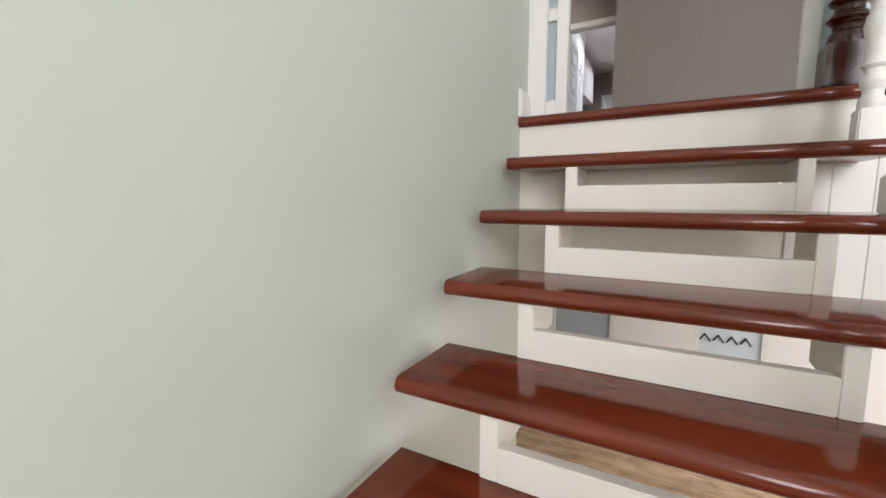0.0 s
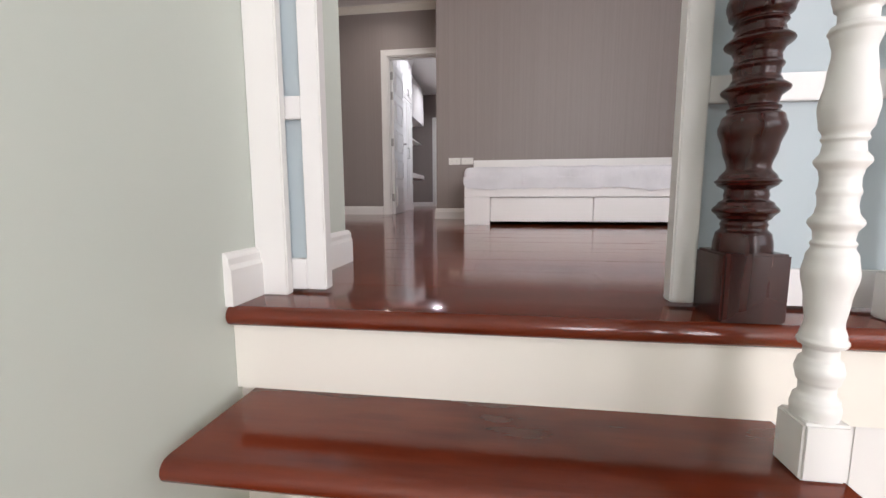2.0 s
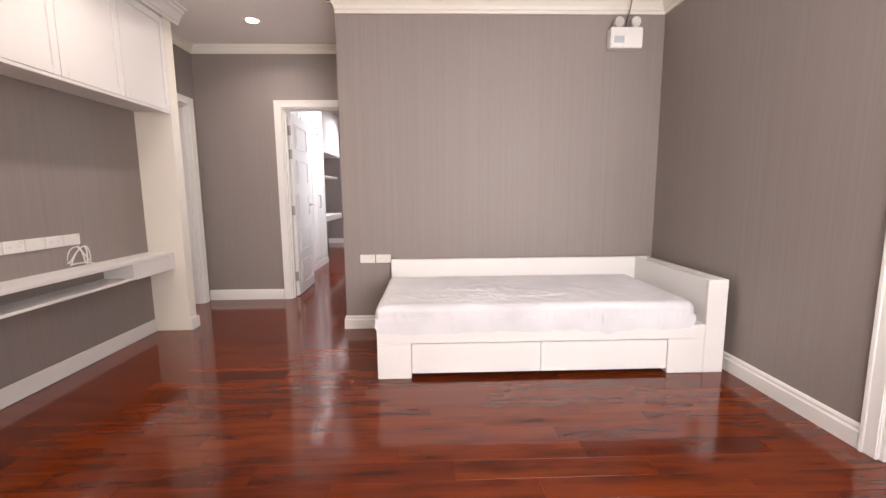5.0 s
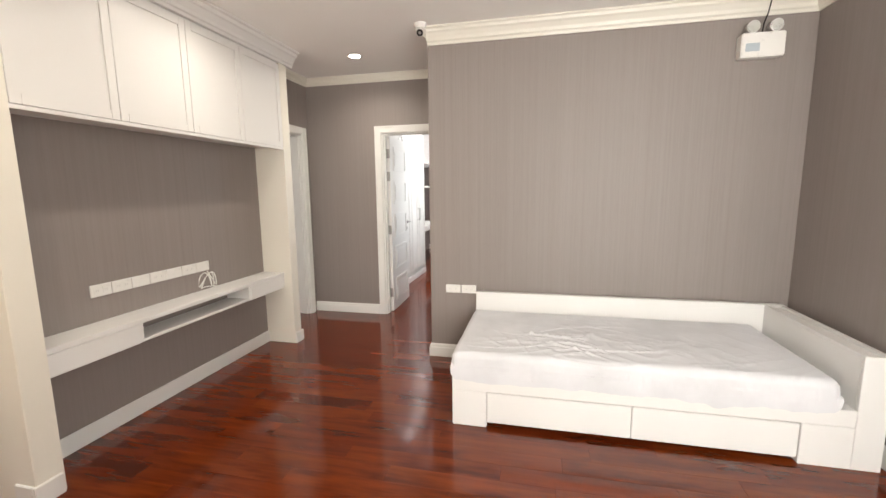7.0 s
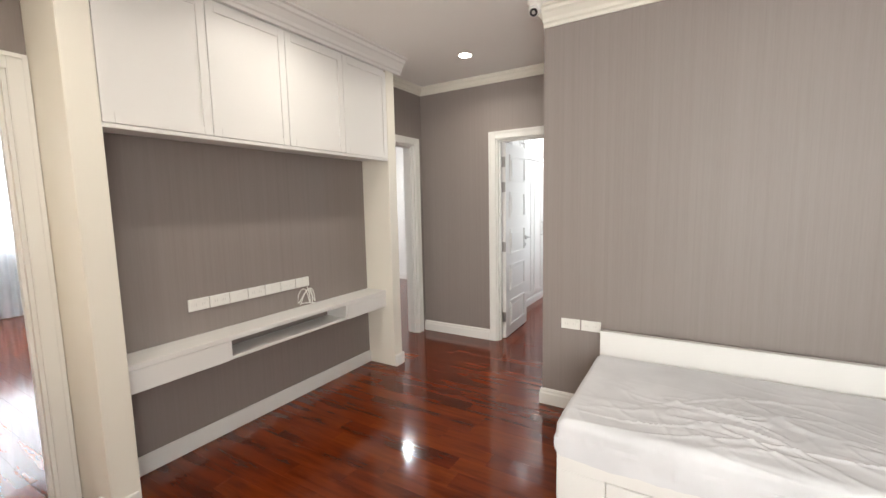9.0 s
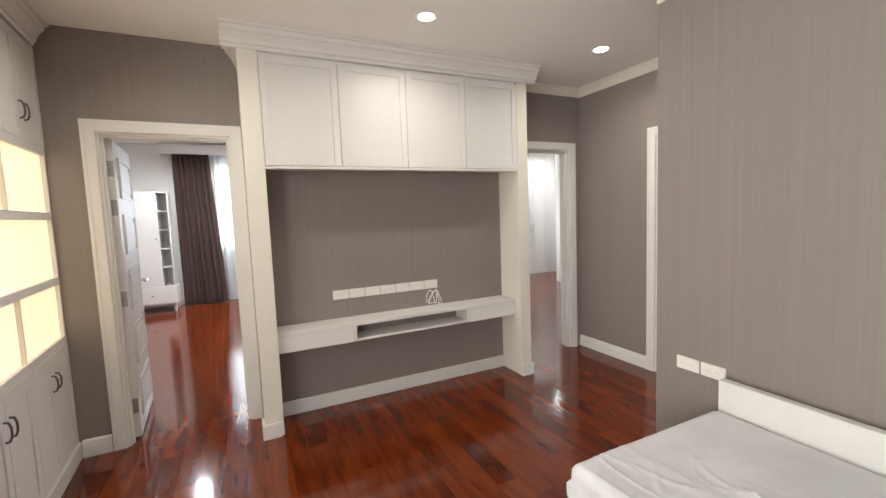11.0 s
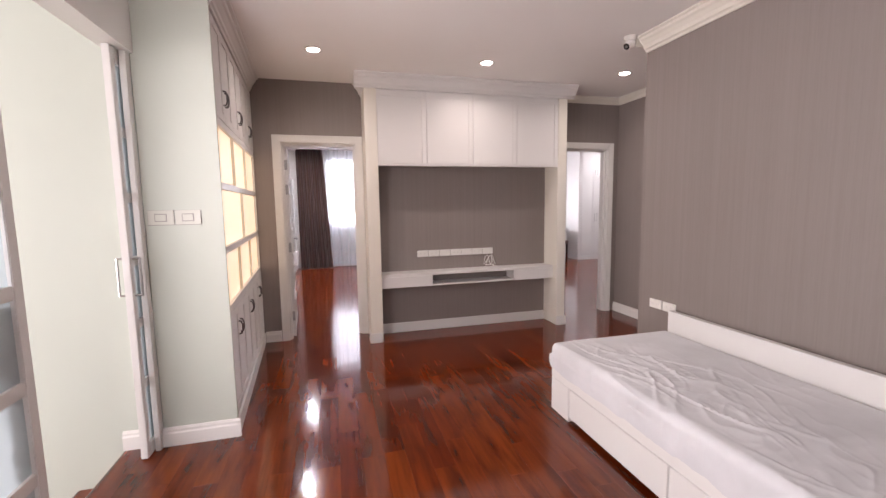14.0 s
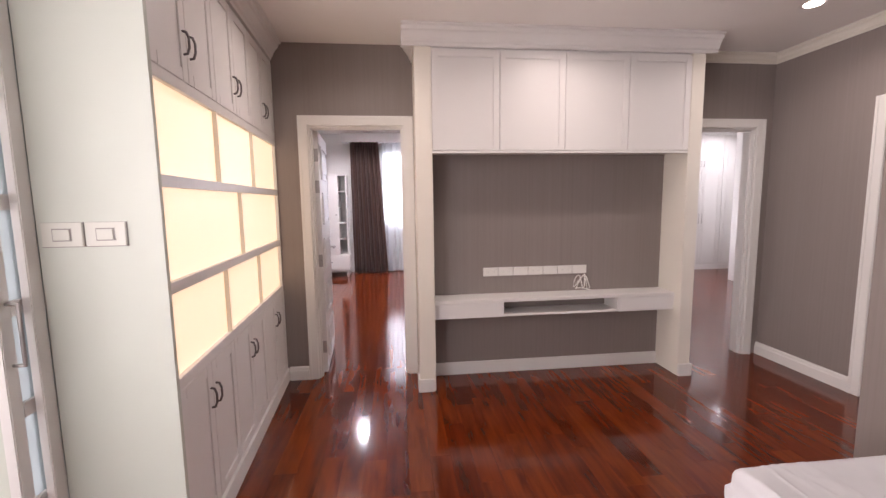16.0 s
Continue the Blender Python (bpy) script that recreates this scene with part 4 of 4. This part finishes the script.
win = thing("window_1", pose(-7.66, 3.0, 1.0), "white framed bedroom window behind the sheer curtain", "window", kind="structure")
part("window_frame", boxes((-0.03, 0.03, 0, 0.06, 0, 1.40), (-0.03, 0.03, 1.84, 1.9, 0, 1.40), (-0.03, 0.03, 0.06, 1.84, 0, 0.06), (-0.03, 0.03, 0.06, 1.84, 1.34, 1.40), (-0.025, 0.025, 0.92, 0.98, 0.06, 1.34), bevel=0.003), TRIM, win)
for a, b in ((0.06, 0.92), (0.98, 1.84)):
    pn = part("pane", boxes((-0.003, 0.003, a, b, 0.06, 1.34)), CLEAR, win)
    pn.visible_shadow = False

mc = thing("mirror_cabinet", pose(-7.2, 2.30, 0), "white dressing cabinet with mirror door coloured white and open side shelves", "cabinet")
# local: faces +x; shelves on the side next to the curtain
part("body", boxes((-0.18, 0.17, -0.62, -0.17, 0.42, 1.96), bevel=0.004), LACQUER, mc)
# mirror door; white lacquer stands in for the bright wall it reflects
mirror_door = part("door", boxes((0.1705, 0.184, -0.615, -0.172, 0.43, 1.95), bevel=0.002), LACQUER, mc)
part("moulding", boxes((0.184, 0.190, -0.57, -0.55, 0.5, 1.88), (0.184, 0.190, -0.24, -0.22, 0.5, 1.88), (0.184, 0.190, -0.55, -0.24, 0.5, 0.52), (0.184, 0.190, -0.55, -0.24, 1.86, 1.88), bevel=0.002), LACQUER, mirror_door)
part("knob", lathe(bmesh.new(), [(0.004, 0), (0.012, 0.012), (0.012, 0.02), (0.004, 0.026)], 12), PEWTER, mc, at=pose(0.184, -0.195, 1.2, 0, 90, 0))
part("shelf_tower", boxes((-0.18, 0.17, -0.17, -0.155, 0.42, 1.96), (-0.18, 0.17, -0.015, 0.0, 0.42, 1.96), (-0.18, -0.17, -0.155, -0.015, 0.42, 1.96), bevel=0.002), LACQUER, mc)
for i in range(6):
    part("shelf", boxes((-0.17, 0.165, -0.155, -0.015, 0.42 + 0.305 * i, 0.435 + 0.305 * i)), LACQUER, mc)
part("base", boxes((-0.2, 0.2, -0.64, 0.02, 0.13, 0.42), bevel=0.004), LACQUER, mc)
part("drawer", boxes((0.2, 0.212, -0.61, -0.01, 0.16, 0.39), bevel=0.003), LACQUER, mc)
part("knob", lathe(bmesh.new(), [(0.004, 0), (0.012, 0.012), (0.012, 0.02), (0.004, 0.026)], 12), PEWTER, mc, at=pose(0.212, -0.31, 0.29, 0, 90, 0))
for x in (-0.16, 0.16):
    for y in (-0.6, -0.02):
        part("foot", lathe(bmesh.new(), [(0.016, 0), (0.026, 0.03), (0.028, 0.07), (0.02, 0.1), (0.03, 0.13)], 14), LACQUER, mc, at=pose(x, y, 0), smooth=True)


# ---- wardrobes of study and corridor ----
def wardrobe(m, w, label, group, depth=0.55, h=2.66):
    """Faces local -y; two tall doors and two small ones above."""
    t = thing("wardrobe", m, label, "wardrobe", group)
    part("carcass", boxes((0, w, 0.02, depth, 0.09, h)), LACQUER, t)
    part("plinth", boxes((0, w, -0.004, depth, 0, 0.09), (0, w, -0.012, -0.004, 0, 0.07), bevel=0.002), LACQUER, t)
    for z0, z1 in ((0.10, 1.95), (1.965, h - 0.02)):
        for i in range(2):
            a, b = i * w / 2 + 0.0015, (i + 1) * w / 2 - 0.0015
            d = part("door", boxes((a, b, 0.0, 0.018, z0, z1), bevel=0.0015), LACQUER, t)
            for k in (0.045, 0.075):
                a1, b1, c1, d1 = a + k, b - k, z0 + k, z1 - k
                part("moulding", boxes((a1, a1 + 0.014, -0.007, 0, c1, d1), (b1 - 0.014, b1, -0.007, 0, c1, d1), (a1 + 0.014, b1 - 0.014, -0.007, 0, c1, c1 + 0.014), (a1 + 0.014, b1 - 0.014, -0.007, 0, d1 - 0.014, d1), bevel=0.002), LACQUER, d)
                if k > 0.05:
                    break
            x = b - 0.03 if i == 0 else a + 0.03
            zc = 1.02 if z0 < 1 else z0 + 0.12
            hh = 0.09 if z0 < 1 else 0.05
            part("handle", pull(bmesh.new(), [(x, 0, zc - hh), (x, -0.03, zc - hh), (x, -0.03, zc + hh), (x, 0, zc + hh)], 0.005), METAL, d, "slim metal bar handle", smooth=True)
    part("cornice", extrude_profile(bmesh.new(), [(0, -0.1), (0.01, -0.1), (0.03, -0.05), (0.05, -0.03), (0.05, 0), (0, 0)], w), LACQUER, t, at=pose(0, 0.0, h + 0.08))
    part("filler", boxes((0, w, 0.0, depth, h, h + 0.079)), LACQUER, t)
    return t


for y in (8.76, 9.665):
    wardrobe(pose(-6.57, y, 0, 0, 0, 90), 0.9, "white lacquered wardrobe with moulded doors in the study", "study wardrobes")
for i in range(2):
    wardrobe(pose(-1.62, 7.37 + 0.82 * i, 0, 0, 0, 90), 0.815, "white lacquered wardrobe with moulded doors in the corridor", "corridor wardrobes")
ds = thing("wall_desk", pose(WX, 9.015, 0), "white wall-hung desk with shelf and upper cupboard in the corridor", "desk")
part("desk_top", boxes((0.001, 0.52, 0, 1.9, 0.64, 0.74), bevel=0.003), LACQUER, ds)
part("shelf", boxes((0.001, 0.46, 0, 1.9, 1.45, 1.48), bevel=0.002), LACQUER, ds)
part("cupboard", boxes((0.001, 0.52, 0, 1.9, 1.88, 2.7), bevel=0.003), LACQUER, ds)
tb = thing("dressing_table", pose(-7.1, 8.2, 0), "white table standing beside the study wardrobes", "table")
part("tabletop", boxes((-0.3, 0.3, -0.5, 0.42, 0.72, 0.76), bevel=0.004), LACQUER, tb)
part("apron", boxes((-0.27, 0.27, -0.47, 0.39, 0.64, 0.72)), LACQUER, tb)
for x in (-0.26, 0.26):
    for y in (-0.46, 0.38):
        part("leg", boxes((x - 0.025, x + 0.025, y - 0.025, y + 0.025, 0, 0.64), bevel=0.003), LACQUER, tb)
st = thing("stool", pose(-6.72, 8.3, 0), "dark upholstered stool in front of the white table", "stool")
part("seat", boxes((-0.18, 0.18, -0.2, 0.2, 0.4, 0.48), bevel=0.02), CURTAIN, st, smooth=True)
for x in (-0.14, 0.14):
    for y in (-0.16, 0.16):
        part("leg", boxes((x - 0.018, x + 0.018, y - 0.018, y + 0.018, 0, 0.4), bevel=0.003), MAHOGANY, st)

# ---- floors, laid in planks along x ----
PW, PL = 0.118, 0.82
rng = random.Random(7)


def plank_rows(x0, x1, y0, y1):
    """Staggered boards: (x, y, length, width)."""
    out = []
    n = max(1, round((y1 - y0) / PW))
    w = (y1 - y0) / n
    for j in range(n):
        x = x0 - rng.random() * PL
        while x < x1:
            a, b = max(x0, x), min(x1, x + PL)
            if b - a > 0.03:
                out.append((a, y0 + j * w, b - a, w))
            x += PL
    return out


def plank_bm(bm, x, y, ln, w, z=0.0, g=0.0002, c=0.0004, t=0.012):
    lo = [bm.verts.new(p) for p in ((x + g, y + g, z - t), (x + ln - g, y + g, z - t), (x + ln - g, y + w - g, z - t), (x + g, y + w - g, z - t))]
    mid = [bm.verts.new((v.co.x, v.co.y, z - c)) for v in lo]
    k = g + c
    hi = [bm.verts.new(p) for p in ((x + k, y + k, z), (x + ln - k, y + k, z), (x + ln - k, y + w - k, z), (x + k, y + w - k, z))]
    for a, b in ((lo, mid), (mid, hi)):
        for i in range(4):
            bm.faces.new((a[i], a[(i + 1) % 4], b[(i + 1) % 4], b[i]))
    bm.faces.new(hi)


floor = solid("floor", boxes((WX - TH, EX + TH, 1.97, CY + TH, -0.17, -0.012), (-7.6, WX - TH, 1.3, 5.4, -0.17, -0.012), (-7.6, WX - TH, 5.4, 10.6, -0.17, -0.012),
                             (WX, 0.7, CY + TH, 11.8, -0.17, -0.012), (EX + TH, 5.0, 2.0, 5.5, -0.17, -0.012)), TREAD, "dark red polished hardwood plank floor", "floor")
main_rows = plank_rows(WX - TH, EX + TH, 1.97, CY + TH)
main_rows.sort(key=lambda p: (p[0] + p[2] / 2 + 0.5) ** 2 + (p[1] - 3.8) ** 2)
shared = {}
rest = bmesh.new()
for i, (x, y, ln, w) in enumerate(main_rows):
    if i < 300:
        key = (round(ln, 3), round(w, 4))
        if key not in shared:
            bm = bmesh.new()
            plank_bm(bm, -ln / 2, -w / 2, ln, w)
            shared[key] = mesh_of("plank", bm, PLANK)
        ob = new("plank", shared[key])
        ob.parent = floor
        ob.location = (x + ln / 2, y + w / 2, rng.uniform(-0.0002, 0.0002))
        ob.rotation_euler = (rng.uniform(-0.0012, 0.0012), rng.uniform(-0.0004, 0.0004), 0)
    else:
        plank_bm(rest, x, y, ln, w)
for area in ((-7.6, WX - TH, 1.3, 10.6), (WX, 0.7, CY + TH, 11.8), (EX + TH, 5.0, 2.0, 5.5)):
    for p in plank_rows(*area):
        plank_bm(rest, *p)
tagged(part("planks", rest, PLANK_REST, floor, "dark red hardwood planks of the adjoining rooms"), kind="stuff")

low = bmesh.new()
PW, PL = 0.19, 1.2
for p in plank_rows(-4.0, 3.0, -3.2, 4.9):
    plank_bm(low, *p, z=LOW)
lf = solid("floor_lower", boxes((-4.1, 3.1, -3.3, 5.0, LOW - 0.12, LOW - 0.012)), SLOT, "pale wood laminate floor of the lower storey", "floor")
tagged(part("planks", low, LAMINATE, lf), kind="stuff")
